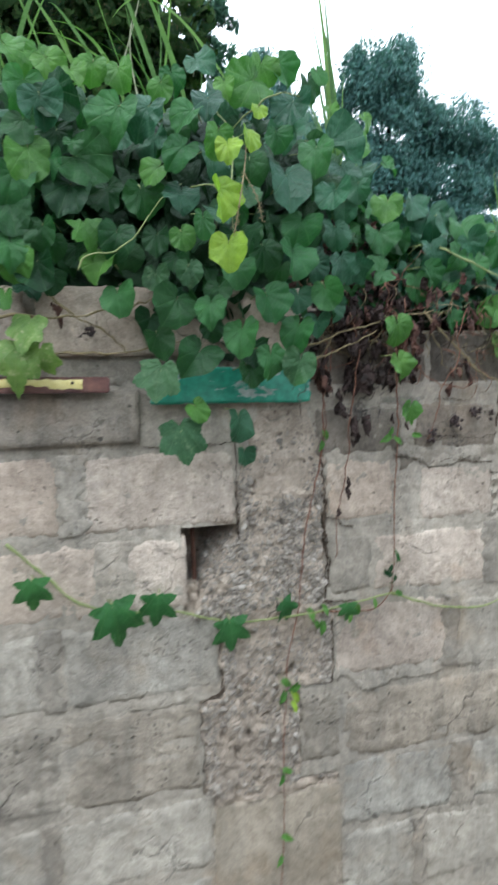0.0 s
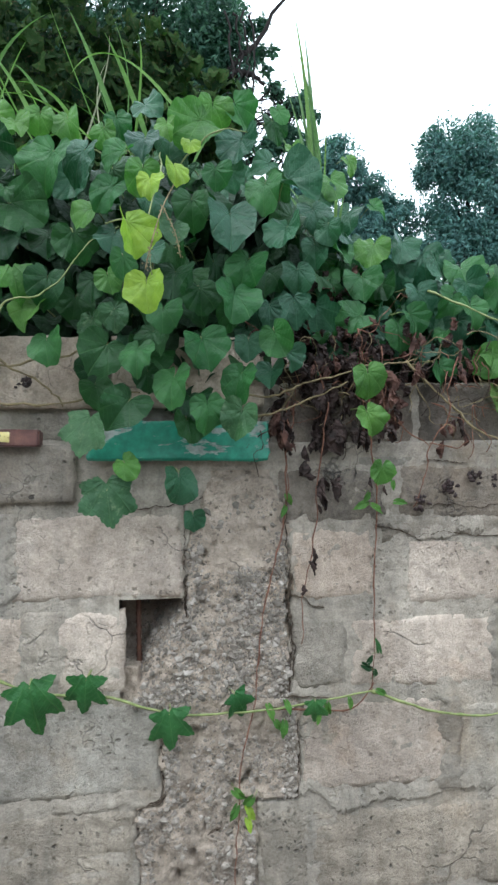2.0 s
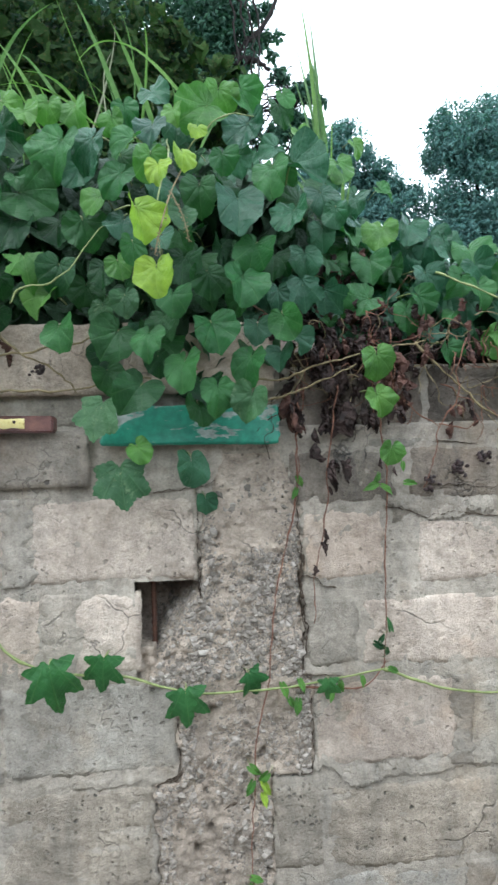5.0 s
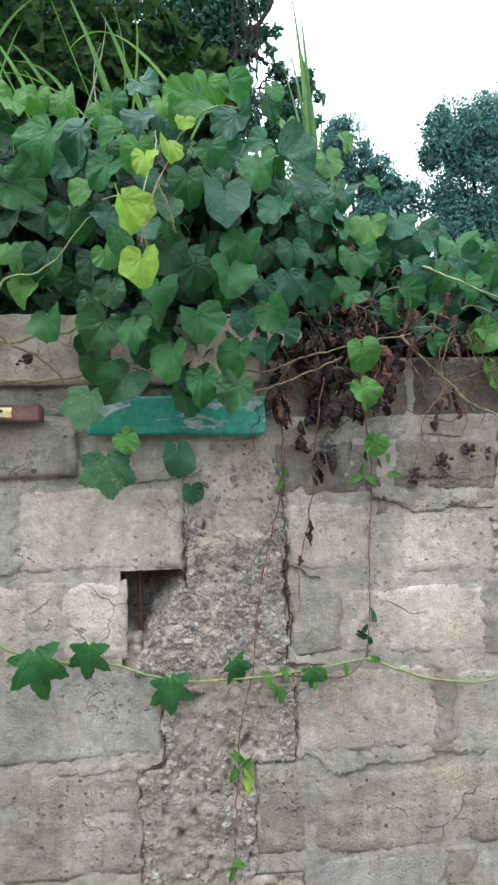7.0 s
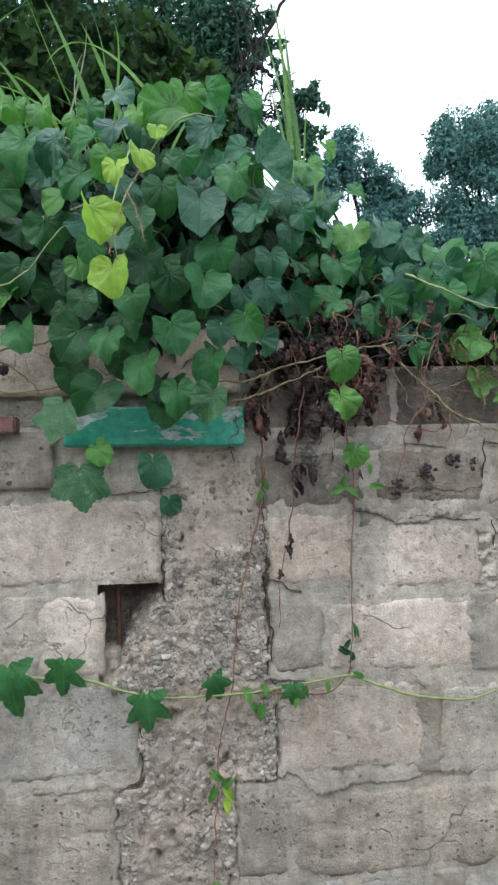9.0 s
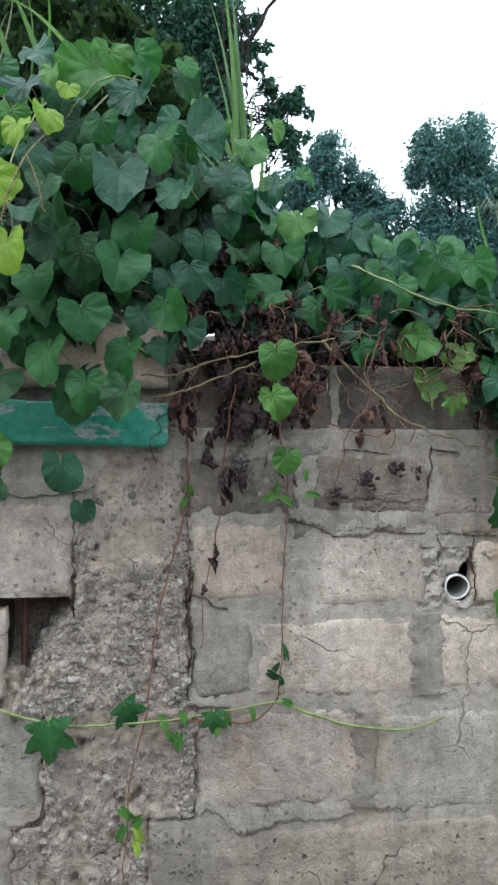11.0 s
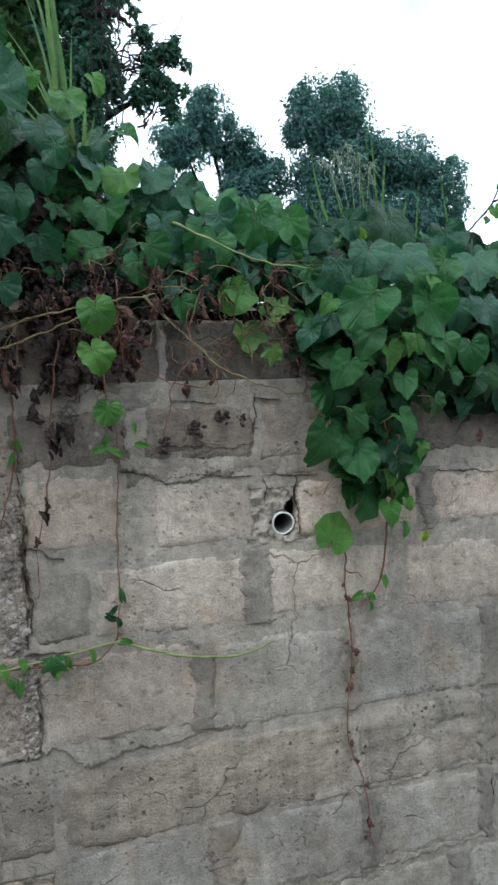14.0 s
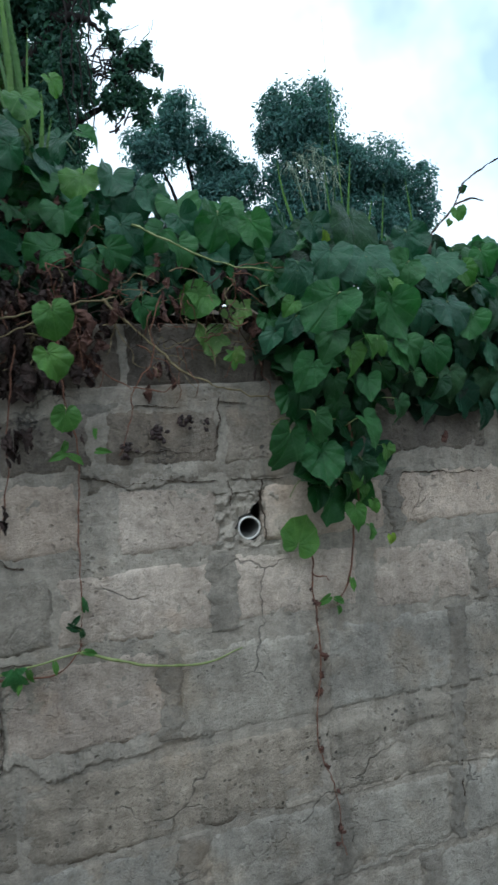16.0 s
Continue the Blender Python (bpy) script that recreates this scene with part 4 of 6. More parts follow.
SLIM = [[leaf_mesh("slim", 300 + 10 * k + j, LEAF[k], (0.2, 0.4)[j], (0.5, 1.2)[j], 0.04) for j in range(2)] for k in range(3)]


def leaf_pose(p, size, turn, tilt, yaw):
    return Matrix.Translation(p) @ pose(0, 0, 0, 0, 0, yaw) @ pose(0, 0, 0, 90 - tilt, 0, 0) @ pose(0, 0, 0, 0, 0, turn) @ Matrix.Diagonal((size, size, size, 1))


def place_leaves(owner, rows, seed, lobed=False, tilt=(-6, 34), yaw=30, slim=False, spade=False):
    """Leaves from rows of x, y, z, width, turn of the tip to the right, and tone."""
    rng = random.Random(seed)
    for x, y, z, w, turn, tone in rows:
        me = rng.choice((LOBED if lobed else SLIM if slim else SPADES if spade else HEARTS)[tone])
        child("leaf", me, owner, at=leaf_pose((x, y, z), w, turn, rng.uniform(*tilt), rng.uniform(-yaw, yaw)))


def scatter_leaves(owner, region, count, seed, taken, gap=0.045, size=(0.045, 0.095), tones=(0, 0, 0, 3, 3, 1), tilt=(-5, 62), lobed=0.0, spade=0.2):
    """Fills a region with more leaves; region(rng) gives a place and the way the foliage faces."""
    rng, made, tries = random.Random(seed), 0, 0
    while made < count and tries < count * 30:
        tries += 1
        p, yaw = region(rng)
        if p is None or any((p - q).length < gap for q in taken):
            continue
        taken.append(p)
        tone = rng.choice(tones)
        me = rng.choice((LOBED if rng.random() < lobed else SPADES if rng.random() < spade else HEARTS)[tone])
        child("leaf", me, owner, at=leaf_pose(p, rng.uniform(*size), rng.gauss(0, 28), rng.uniform(*tilt), yaw + rng.gauss(0, 34)))
        made += 1


def joined_leaves(name, region, count, seed, mat, size=(0.045, 0.09), tilt=(0, 60)):
    """Deeper, half-hidden foliage as one mesh of simple folded leaves."""
    rng = random.Random(seed)
    outline = [(0, 0.28), (0.2, 0.47), (0.42, 0.40), (0.52, 0.12), (0.44, -0.18), (0.24, -0.40), (0, -0.5), (-0.24, -0.40), (-0.44, -0.18), (-0.52, 0.12), (-0.42, 0.40), (-0.2, 0.47)]
    n = len(outline)
    kinds = []
    for _ in range(7):
        a, b, c, ph = rng.uniform(-0.1, 0.6), rng.uniform(0.1, 1.2), rng.uniform(-0.5, 0.5), rng.uniform(0, 6)
        ring = [(x * s, y * s) for s in (0.55, 1.0) for x, y in outline]
        kinds.append([Vector((0, 0.05, 0))] + [Vector((x, y, a * abs(x) - b * max(0, 0.1 - y) ** 2 + c * x * y + 0.09 * (x * x + y * y) * 4 * math.sin(3 * math.atan2(y, x) + ph))) for x, y in ring])
    tri = [(0, 1 + (k + 1) % n, 1 + k) for k in range(n)] + [(1 + k, 1 + (k + 1) % n, 1 + n + (k + 1) % n, 1 + n + k) for k in range(n)]
    verts, faces = [], []
    while count > 0:
        p, yaw = region(rng)
        if p is None:
            continue
        count -= 1
        m = leaf_pose(p, rng.uniform(*size), rng.gauss(0, 40), rng.uniform(*tilt), yaw + rng.uniform(-50, 50))
        start = len(verts)
        verts += [m @ v for v in rng.choice(kinds)]
        faces += [tuple(i + start for i in f) for f in tri]
    return mesh_of(name, verts, faces, mat)


def front(x, z):
    """How far the foliage hangs out in front of the wall: y of its outer face."""
    if x < 0.86:
        bulge = 0.10 + 0.06 * math.exp(-((x - 0.55) / 0.22) ** 2) + 0.11 * math.exp(-((x - 0.44) / 0.07) ** 2 - ((z - 2.06) / 0.16) ** 2)
        y = -bulge + 0.9 * max(0.0, z - 2.22) ** 1.3
        return min(0.06, y + max(0.0, x - 0.72) * 1.1)
    if x < 1.30:
        return min(0.14, -0.02 + 0.55 * max(0.0, z - 1.94))
    if z < 1.72:
        return -0.13 + 0.2 * (1.72 - z)
    return min(0.12, -0.13 + 0.10 * max(0.0, x - 1.55) + 0.85 * max(0.0, z - 1.86))


def left_limits(x):
    low = 1.86 + 0.02 * fbm(x * 9, 0, 3) if x < 0.30 else 1.78
    if 0.30 <= x < 0.66:
        low = 1.72 + 0.05 * abs(x - 0.48) / 0.18
    if x >= 0.66:
        low = 1.84 + (x - 0.66) * 0.5
    high = 2.35 + 0.03 * fbm(x * 7, 1, 2) + 0.25 * max(0.0, 0.15 - x)
    if x > 0.60:
        high -= (x - 0.60) * 0.62
    return low, high


def left_region(deep, x0=-0.62, x1=0.88):
    def pick(rng):
        x = rng.uniform(x0, x1)
        low, high = left_limits(x)
        z = rng.uniform(low + deep * 0.5, high)
        if deep < 0.16 and 0.14 < x < 0.43 and 2.03 < z < 2.21:
            return None, 0
        return Vector((x, front(x, z) + deep + rng.uniform(-0.02, 0.03), z)), 0
    return pick


def middle_region(deep):
    def pick(rng):
        x = rng.uniform(0.80, 1.38)
        z = rng.uniform(1.90, 2.10 + 0.03 * fbm(x * 8, 0, 0))
        if z < 1.96 and rng.random() < 0.5:
            return None, 0
        return Vector((x, front(x, z) + deep + rng.uniform(-0.02, 0.03), z)), 0
    return pick


def saddle_region(rng):
    """The dip between the bulging vine and the low foliage beside it."""
    x = rng.uniform(0.78, 1.0)
    return Vector((x, rng.uniform(0.10, 0.24), rng.uniform(2.0, 2.26 - 0.35 * (x - 0.78)))), 0


def right_region(deep, x0=1.30):
    def pick(rng):
        x = rng.uniform(x0, 2.55)
        low = (1.64 if 1.62 < x < 2.05 else 1.72) if x > 1.56 else (1.46 + 0.25 * abs(x - 1.45) / 0.11 if x > 1.34 else 1.75)
        z = rng.uniform(low, 2.06 + 0.03 * fbm(x * 6, 4, 0))
        return Vector((x, front(x, z) + deep + rng.uniform(-0.02, 0.03), z)), 0
    return pick


def cascade_region(rg):
    z = rg.uniform(1.44, 1.90)
    half = 0.06 + 0.10 * (z - 1.44) / 0.4
    x = 1.455 + rg.uniform(-half, half)
    return Vector((x, -0.025 - rg.uniform(0, 0.05), z)), 0


def top_region(x0, x1, y0, y1, z):
    """The top of the foliage, running back over the bank."""
    def pick(rng):
        x, y = rng.uniform(x0, x1), rng.uniform(y0, y1)
        return Vector((x, y, z + 0.28 * (y - y0) + 0.04 * fbm(x * 5, y * 5, 0) + rng.uniform(-0.05, 0.03))), 0
    return pick


def stems(owner, lines, radius, mat, name="stem", seed=0, wobble=0.004, label=""):
    for k, line in enumerate(lines):
        pts = curve_points(line, 7, wobble, seed + 3 * k)
        girth = [r * (1 + 0.55 * fbm(q.x * 45, seed, q.z * 45, 3)) for q, r in zip(pts, taper(len(pts), radius, radius * 0.55))]
        child(name, mesh_of(name, *tube(pts, girth, 6), mat), owner, label)


# the large vine over the left of the wall
vine = thing("climbing_vine", "dense climbing vine with heart-shaped leaves spilling over the wall", "vine", "vines on the wall")
CREST = [
    (0.145, -0.032, 2.373, 0.071, 30, 1), (0.186, -0.052, 2.35, 0.057, 20, 1), (0.225, -0.033, 2.373, 0.06, -10, 1), (0.16, -0.088, 2.286, 0.088, 40, 0),
    (0.26, -0.116, 2.244, 0.099, -20, 6), (0.317, -0.114, 2.253, 0.087, -30, 3), (0.28, -0.025, 2.372, 0.064, 10, 1), (0.36, -0.076, 2.324, 0.054, 0, 1),
    (0.387, -0.066, 2.352, 0.057, 20, 6), (0.395, -0.163, 2.237, 0.065, -40, 6), (0.442, -0.147, 2.272, 0.072, 0, 3), (0.445, -0.069, 2.388, 0.066, 40, 3),
    (0.444, -0.226, 2.17, 0.065, 0, 1), (0.382, -0.098, 2.231, 0.061, 10, 0), (0.376, -0.175, 2.166, 0.068, -40, 6), (0.333, -0.139, 2.142, 0.058, -38, 1),
]
CREST_LOWER = [
    (0.207, -0.095, 2.165, 0.094, 60, 0), (0.135, -0.094, 2.157, 0.063, 0, 6), (0.163, -0.095, 2.105, 0.096, -20, 0), (0.245, -0.057, 2.118, 0.074, 10, 0),
    (0.311, -0.115, 2.093, 0.078, 15, 0), (0.383, -0.136, 2.095, 0.07, -10, 3), (0.181, -0.114, 2.191, 0.034, 0, 0), (0.484, -0.12, 2.321, 0.048, 10, 1),
    (0.529, -0.102, 2.34, 0.091, -60, 1), (0.573, -0.071, 2.38, 0.073, 0, 1), (0.631, -0.049, 2.396, 0.074, 40, 6), (0.714, 0.015, 2.402, 0.064, 20, 0),
    (0.622, -0.119, 2.284, 0.081, -10, 3), (0.488, -0.064, 2.319, 0.084, 0, 3),
]
BROW = [
    (0.573, -0.173, 2.203, 0.05, 5, 6), (0.61, -0.102, 2.233, 0.056, 10, 3), (0.665, -0.143, 2.19, 0.078, 0, 6), (0.737, -0.106, 2.221, 0.103, 50, 3),
    (0.602, -0.158, 2.122, 0.104, -5, 3), (0.703, -0.146, 2.105, 0.073, -8, 3), (0.802, 0.026, 2.215, 0.077, 10, 3), (0.822, -0.003, 2.17, 0.058, 0, 3),
    (0.497, -0.224, 2.076, 0.051, -8, 4), (0.53, -0.123, 2.159, 0.078, 0, 0), (0.798, 0.019, 2.132, 0.067, 0, 3), (0.627, -0.142, 2.04, 0.073, -15, 6),
    (0.746, -0.048, 2.055, 0.07, 0, 3), (0.744, -0.048, 2.32, 0.04, 20, 1), (0.782, -0.016, 2.303, 0.041, -20, 1), (0.717, -0.045, 2.398, 0.042, 30, 6),
]
BROW_LOWER = [
    (0.223, -0.095, 1.964, 0.068, -22, 1), (0.254, -0.108, 2.012, 0.08, -10, 0), (0.252, -0.1, 1.899, 0.067, 10, 6), (0.379, -0.169, 2.005, 0.05, 15, 1),
    (0.411, -0.227, 2.016, 0.053, 5, 6), (0.388, -0.174, 1.939, 0.055, 0, 4), (0.333, -0.078, 1.946, 0.056, 0, 4), (0.359, -0.135, 1.88, 0.083, -32, 0),
    (0.427, -0.174, 1.871, 0.066, 0, 6), (0.452, -0.142, 1.908, 0.059, 0, 0), (0.399, -0.15, 1.777, 0.082, -36, 0), (0.475, -0.206, 1.934, 0.058, 0, 6),
    (0.336, -0.084, 2.02, 0.062, 0, 0), (0.119, -0.05, 1.943, 0.056, 0, 0),
]
SKIRT = [
    (0.494, -0.161, 2.011, 0.08, 0, 0), (0.543, -0.161, 1.979, 0.063, 5, 0), (0.603, -0.171, 1.97, 0.088, -15, 6), (0.55, -0.176, 1.883, 0.079, 10, 6),
    (0.681, -0.09, 1.969, 0.058, 0, 3), (0.688, -0.138, 1.906, 0.067, 25, 6), (0.636, -0.1, 1.9, 0.058, 0, 3), (0.72, -0.082, 1.88, 0.054, 10, 3),
    (0.68, -0.091, 1.847, 0.056, 0, 3), (0.488, -0.169, 1.818, 0.077, 0, 6), (0.609, -0.155, 1.823, 0.074, -15, 6), (0.553, -0.163, 1.766, 0.071, 6, 6),
    (0.611, -0.161, 1.753, 0.074, -20, 4), (0.52, -0.108, 1.745, 0.061, 0, 0), (0.131, -0.052, 2.01, 0.056, 10, 0), (0.442, -0.112, 1.836, 0.054, 0, 0),
]
FAR_LEFT = [
    (0.066, 0.021, 2.417, 0.091, 30, 1), (0.119, -0.017, 2.397, 0.053, 0, 1), (0.091, -0.071, 2.298, 0.092, 0, 6), (0.125, -0.095, 2.264, 0.08, 10, 3),
    (0.09, -0.098, 2.223, 0.071, 10, 0), (0.098, -0.109, 2.162, 0.093, 0, 1), (0.124, -0.051, 2.163, 0.079, 10, 0), (0.064, -0.106, 2.12, 0.086, -20, 6),
    (0.06, -0.095, 2.065, 0.098, 10, 0), (0.115, -0.108, 2.021, 0.065, 0, 0), (0.063, -0.1, 1.965, 0.072, -10, 1), (0.105, -0.09, 1.955, 0.082, 20, 0),
    (0.04, -0.112, 1.896, 0.043, 0, 1), (0.056, -0.114, 1.991, 0.071, 0, 6), (0.149, -0.05, 2.225, 0.068, 0, 0),
]
HANGERS = [
    (0.405, -0.126, 1.670, 0.050, 40, 1), (0.500, -0.085, 1.632, 0.074, 0, 3), (0.526, -0.020, 1.559, 0.046, 10, 3), (0.502, -0.240, 2.175, 0.044, 0, 2),
    (0.458, -0.245, 2.150, 0.050, 5, 2), (0.527, -0.215, 2.236, 0.032, -10, 2),
    (0.881, -0.080, 1.836, 0.072, 10, 1), (0.874, -0.105, 1.754, 0.066, 20, 1), (0.888, -0.118, 1.651, 0.050, -10, 1),
]
LOBED_LEAVES = [
    (0.197, -0.113, 2.033, 0.09, 10, 1), (0.328, -0.115, 1.743, 0.103, -10, 4), (0.368, -0.128, 1.617, 0.108, 5, 4), (0.723, -0.137, 1.969, 0.078, 10, 3),
    (0.794, -0.042, 1.982, 0.075, 35, 3),
]
PALE_LOBED = [
    (0.078, -0.111, 1.843, 0.087, -10, 5), (0.055, -0.101, 1.79, 0.099, -10, 5), (0.103, -0.116, 1.786, 0.068, 10, 5),
]
VINE_ROWS = (CREST, CREST_LOWER, BROW, BROW_LOWER, SKIRT, FAR_LEFT, HANGERS)
for k, rows in enumerate(VINE_ROWS):
    place_leaves(vine, rows, 20 + k)
place_leaves(vine, LOBED_LEAVES, 31, True)
place_leaves(vine, PALE_LOBED, 32, True)
taken = [Vector(r[:3]) for rows in VINE_ROWS + (LOBED_LEAVES, PALE_LOBED) for r in rows]
child("leaf", HEARTS[2][5], vine, "yellow-green drooping leaf", at=leaf_pose((0.450, -0.258, 1.962), 0.068, 4, 14, -10))
child("leaf", HEARTS[2][4], vine, "yellow-green folded leaf", at=leaf_pose((0.430, -0.290, 2.045), 0.074, 14, 8, 44))
scatter_leaves(vine, left_region(0.015, -0.7, 0.02), 60, 41, taken, 0.055, size=(0.05, 0.09), tones=(0, 0, 6, 1, 3))
# Deeper layers take only dark tones, which puts gap shade into their colour.
scatter_leaves(vine, left_region(0.09), 62, 42, taken, 0.055, (0.05, 0.085), tones=(0, 0, 0, 3))
scatter_leaves(vine, left_region(0.155), 75, 46, taken, 0.045, (0.05, 0.09), tones=(0, 3))
scatter_leaves(vine, top_region(-0.75, 0.84, 0.04, 0.35, 2.27), 130, 48, taken, 0.045, (0.045, 0.085), (0, 0, 6, 1, 3), (15, 70))
tagged(child("inner_foliage", joined_leaves("inner_foliage", left_region(0.20), 900, 43, LEAF_BACK_SHADE), vine), kind="stuff")
tagged(child("inner_foliage", joined_leaves("inner_foliage", left_region(0.27), 1100, 45, LEAF_BACK_SHADE, (0.06, 0.11)), vine), kind="stuff")
tagged(child("top_foliage", joined_leaves("top_foliage", top_region(-0.9, 0.86, 0.15, 0.9, 2.22), 1100, 44, LEAF_TOP_LIT, tilt=(20, 80)), vine), kind="stuff")
stems(vine, [
    [(0.178, -0.15, 1.946), (0.198, -0.15, 1.973), (0.25, -0.15, 1.983), (0.293, -0.15, 2.017), (0.322, -0.15, 2.06), (0.35, -0.14, 2.092), (0.39, -0.10, 2.13)],
    [(0.47, -0.10, 2.28), (0.475, -0.22, 2.18), (0.455, -0.27, 2.08), (0.46, -0.26, 1.99)],
    [(0.50, -0.10, 2.25), (0.58, -0.15, 2.30), (0.66, -0.12, 2.31)],
], 0.0017, STEM_GREEN, seed=3)
stems(vine, [
    [(-0.40, 0.02, 1.80), (-0.05, -0.04, 1.805), (0.12, -0.05, 1.795), (0.30, -0.05, 1.80), (0.42, 0.0, 1.83)],
    [(-0.10, 0.0, 1.90), (0.10, -0.04, 1.87), (0.25, -0.05, 1.885), (0.36, -0.02, 1.92)],
    [(0.10, -0.03, 1.93), (0.17, -0.05, 1.87), (0.24, -0.03, 1.83), (0.27, -0.03, 1.795)],
], 0.0032, STEM_DRY, seed=7, wobble=0.008)

spike = [tube(curve_points([(0.505, -0.20, 2.185), (0.480, -0.27, 2.10), (0.462, -0.295, 2.03), (0.452, -0.298, 1.985)], 8), 0.0013, 5), tube(curve_points([(0.480, -0.27, 2.10), (0.500, -0.285, 2.05), (0.508, -0.285, 2.01)], 8), 0.0010, 5)]
rng = random.Random(47)
for line in ([(0.480, -0.27, 2.10), (0.462, -0.295, 2.03), (0.452, -0.298, 1.985)], [(0.480, -0.27, 2.10), (0.500, -0.285, 2.05), (0.508, -0.285, 2.01)]):
    for p in curve_points(line, 16):
        v, f = pebble(0.0013, rng)
        off = Vector((rng.gauss(0, 0.003), rng.gauss(0, 0.003), rng.gauss(0, 0.002)))
        spike.append(([q + p + off for q in v], f))
child("flower_spike", mesh_of("flower_spike", *merge(spike), STEM_DRY), vine, "drooping spike of small brownish buds")

# the foliage along the middle of the wall's top
mid_vine = thing("climbing_vine", "leafy vine creeping along the top of the wall", "vine", "vines on the wall")
ALONG_TOP = [
    (0.853, 0.065, 2.305, 0.079, 10, 1), (0.958, 0.118, 2.173, 0.088, -8, 1), (0.917, 0.068, 2.08, 0.085, 0, 6), (0.874, 0.009, 1.982, 0.083, -62, 6),
    (0.974, -0.004, 1.948, 0.071, 10, 6), (1.003, -0.016, 1.973, 0.07, 35, 6), (1.017, 0.127, 2.115, 0.089, 0, 3), (1.025, 0.104, 2.176, 0.082, -20, 3),
    (1.077, 0.101, 2.139, 0.087, 10, 3), (0.909, 0.19, 2.277, 0.092, -20, 3), (0.916, 0.146, 2.395, 0.049, 30, 1), (0.932, 0.18, 2.209, 0.072, 0, 3),
    (1.054, -0.024, 1.859, 0.063, 15, 6), (0.983, 0.151, 2.288, 0.055, 60, 6),
]
ALONG_TOP_FARTHER = [
    (1.052, 0.136, 2.131, 0.094, 0, 3), (1.107, 0.084, 2.125, 0.082, 20, 3), (1.162, 0.081, 2.108, 0.093, 0, 6), (1.234, 0.037, 2.055, 0.114, -10, 6),
    (1.031, 0.019, 2.027, 0.086, 10, 3), (1.146, 0.008, 1.996, 0.079, 10, 6), (1.133, 0.052, 1.978, 0.074, 0, 3), (1.208, 0.039, 1.957, 0.082, 0, 3),
    (1.168, -0.03, 1.884, 0.077, -60, 1), (1.103, 0.025, 2.029, 0.072, -30, 6), (1.169, 0.062, 2.069, 0.072, 30, 3), (1.279, 0.071, 2.014, 0.09, 0, 3),
    (1.269, 0.066, 2.107, 0.084, 30, 6),
]
LOBED_FARTHER = [
    (1.364, -0.094, 1.92, 0.098, 0, 3), (1.549, -0.056, 1.964, 0.14, 5, 3), (1.744, -0.033, 1.964, 0.117, 0, 3), (1.188, -0.012, 1.813, 0.088, -10, 5),
    (1.254, -0.025, 1.864, 0.067, -10, 5), (1.239, -0.028, 1.769, 0.048, -10, 1),
]
place_leaves(mid_vine, ALONG_TOP, 51)
place_leaves(mid_vine, ALONG_TOP_FARTHER, 57)
place_leaves(mid_vine, LOBED_FARTHER, 52, True)
place_leaves(mid_vine, [(1.177, -0.029, 1.892, 0.060, 50, 1), (1.232, -0.070, 1.765, 0.036, 0, 5)], 59)
taken = [Vector(r[:3]) for rows in (ALONG_TOP, ALONG_TOP_FARTHER, LOBED_FARTHER) for r in rows]
scatter_leaves(mid_vine, middle_region(0.05), 75, 53, taken, 0.045, (0.04, 0.075), tones=(0, 0, 6, 3, 3), lobed=0.15)
scatter_leaves(mid_vine, middle_region(0.10), 60, 54, taken, 0.035, tones=(0, 3, 3))
scatter_leaves(mid_vine, top_region(0.84, 1.5, 0.14, 0.45, 2.07), 90, 58, taken, 0.04, (0.045, 0.085), (0, 0, 6, 3, 3), (15, 70), 0.2)
scatter_leaves(mid_vine, saddle_region, 46, 50, taken, 0.034, (0.05, 0.08), tones=(0, 6, 3, 3))
tagged(child("inner_foliage", joined_leaves("inner_foliage", middle_region(0.13), 350, 55, LEAF_BACK_SHADE), mid_vine), kind="stuff")
tagged(child("top_foliage", joined_leaves("top_foliage", top_region(0.84, 1.5, 0.2, 0.9, 2.08), 620, 56, LEAF_TOP_LIT_BLUE, tilt=(20, 80)), mid_vine), kind="stuff")
stems(mid_vine, [[(1.05, 0.02, 2.05), (1.13, -0.02, 2.00), (1.22, -0.03, 1.96), (1.33, -0.05, 1.94)]], 0.0026, STEM_GREEN, seed=15)

# the vine that hangs down over the right of the wall
hang_vine = thing("climbing_vine", "hanging vine with pointed green leaves over the wall", "vine", "vines on the wall")
OVER_EDGE = [
    (1.319, 0.016, 2.047, 0.09, 30, 6), (1.381, 0.038, 2.043, 0.1, -40, 3), (1.469, 0.031, 2.053, 0.091, 20, 3), (1.484, 0.018, 2.045, 0.031, 0, 2),
    (1.565, 0.024, 2.056, 0.148, 0, 0), (1.457, -0.052, 1.968, 0.091, -10, 3), (1.502, -0.015, 1.936, 0.084, 0, 3), (1.709, 0.026, 2.037, 0.101, 10, 3),
    (1.645, -0.037, 1.953, 0.096, -40, 6), (1.553, -0.093, 1.916, 0.063, 10, 6), (1.579, -0.111, 1.896, 0.048, 0, 1), (1.409, -0.132, 1.848, 0.119, -35, 6),
    (1.326, -0.139, 1.85, 0.043, -40, 1), (1.569, -0.116, 1.841, 0.101, 20, 6), (1.346, -0.079, 1.822, 0.075, -30, 3), (1.411, -0.141, 1.783, 0.073, -30, 0),
]
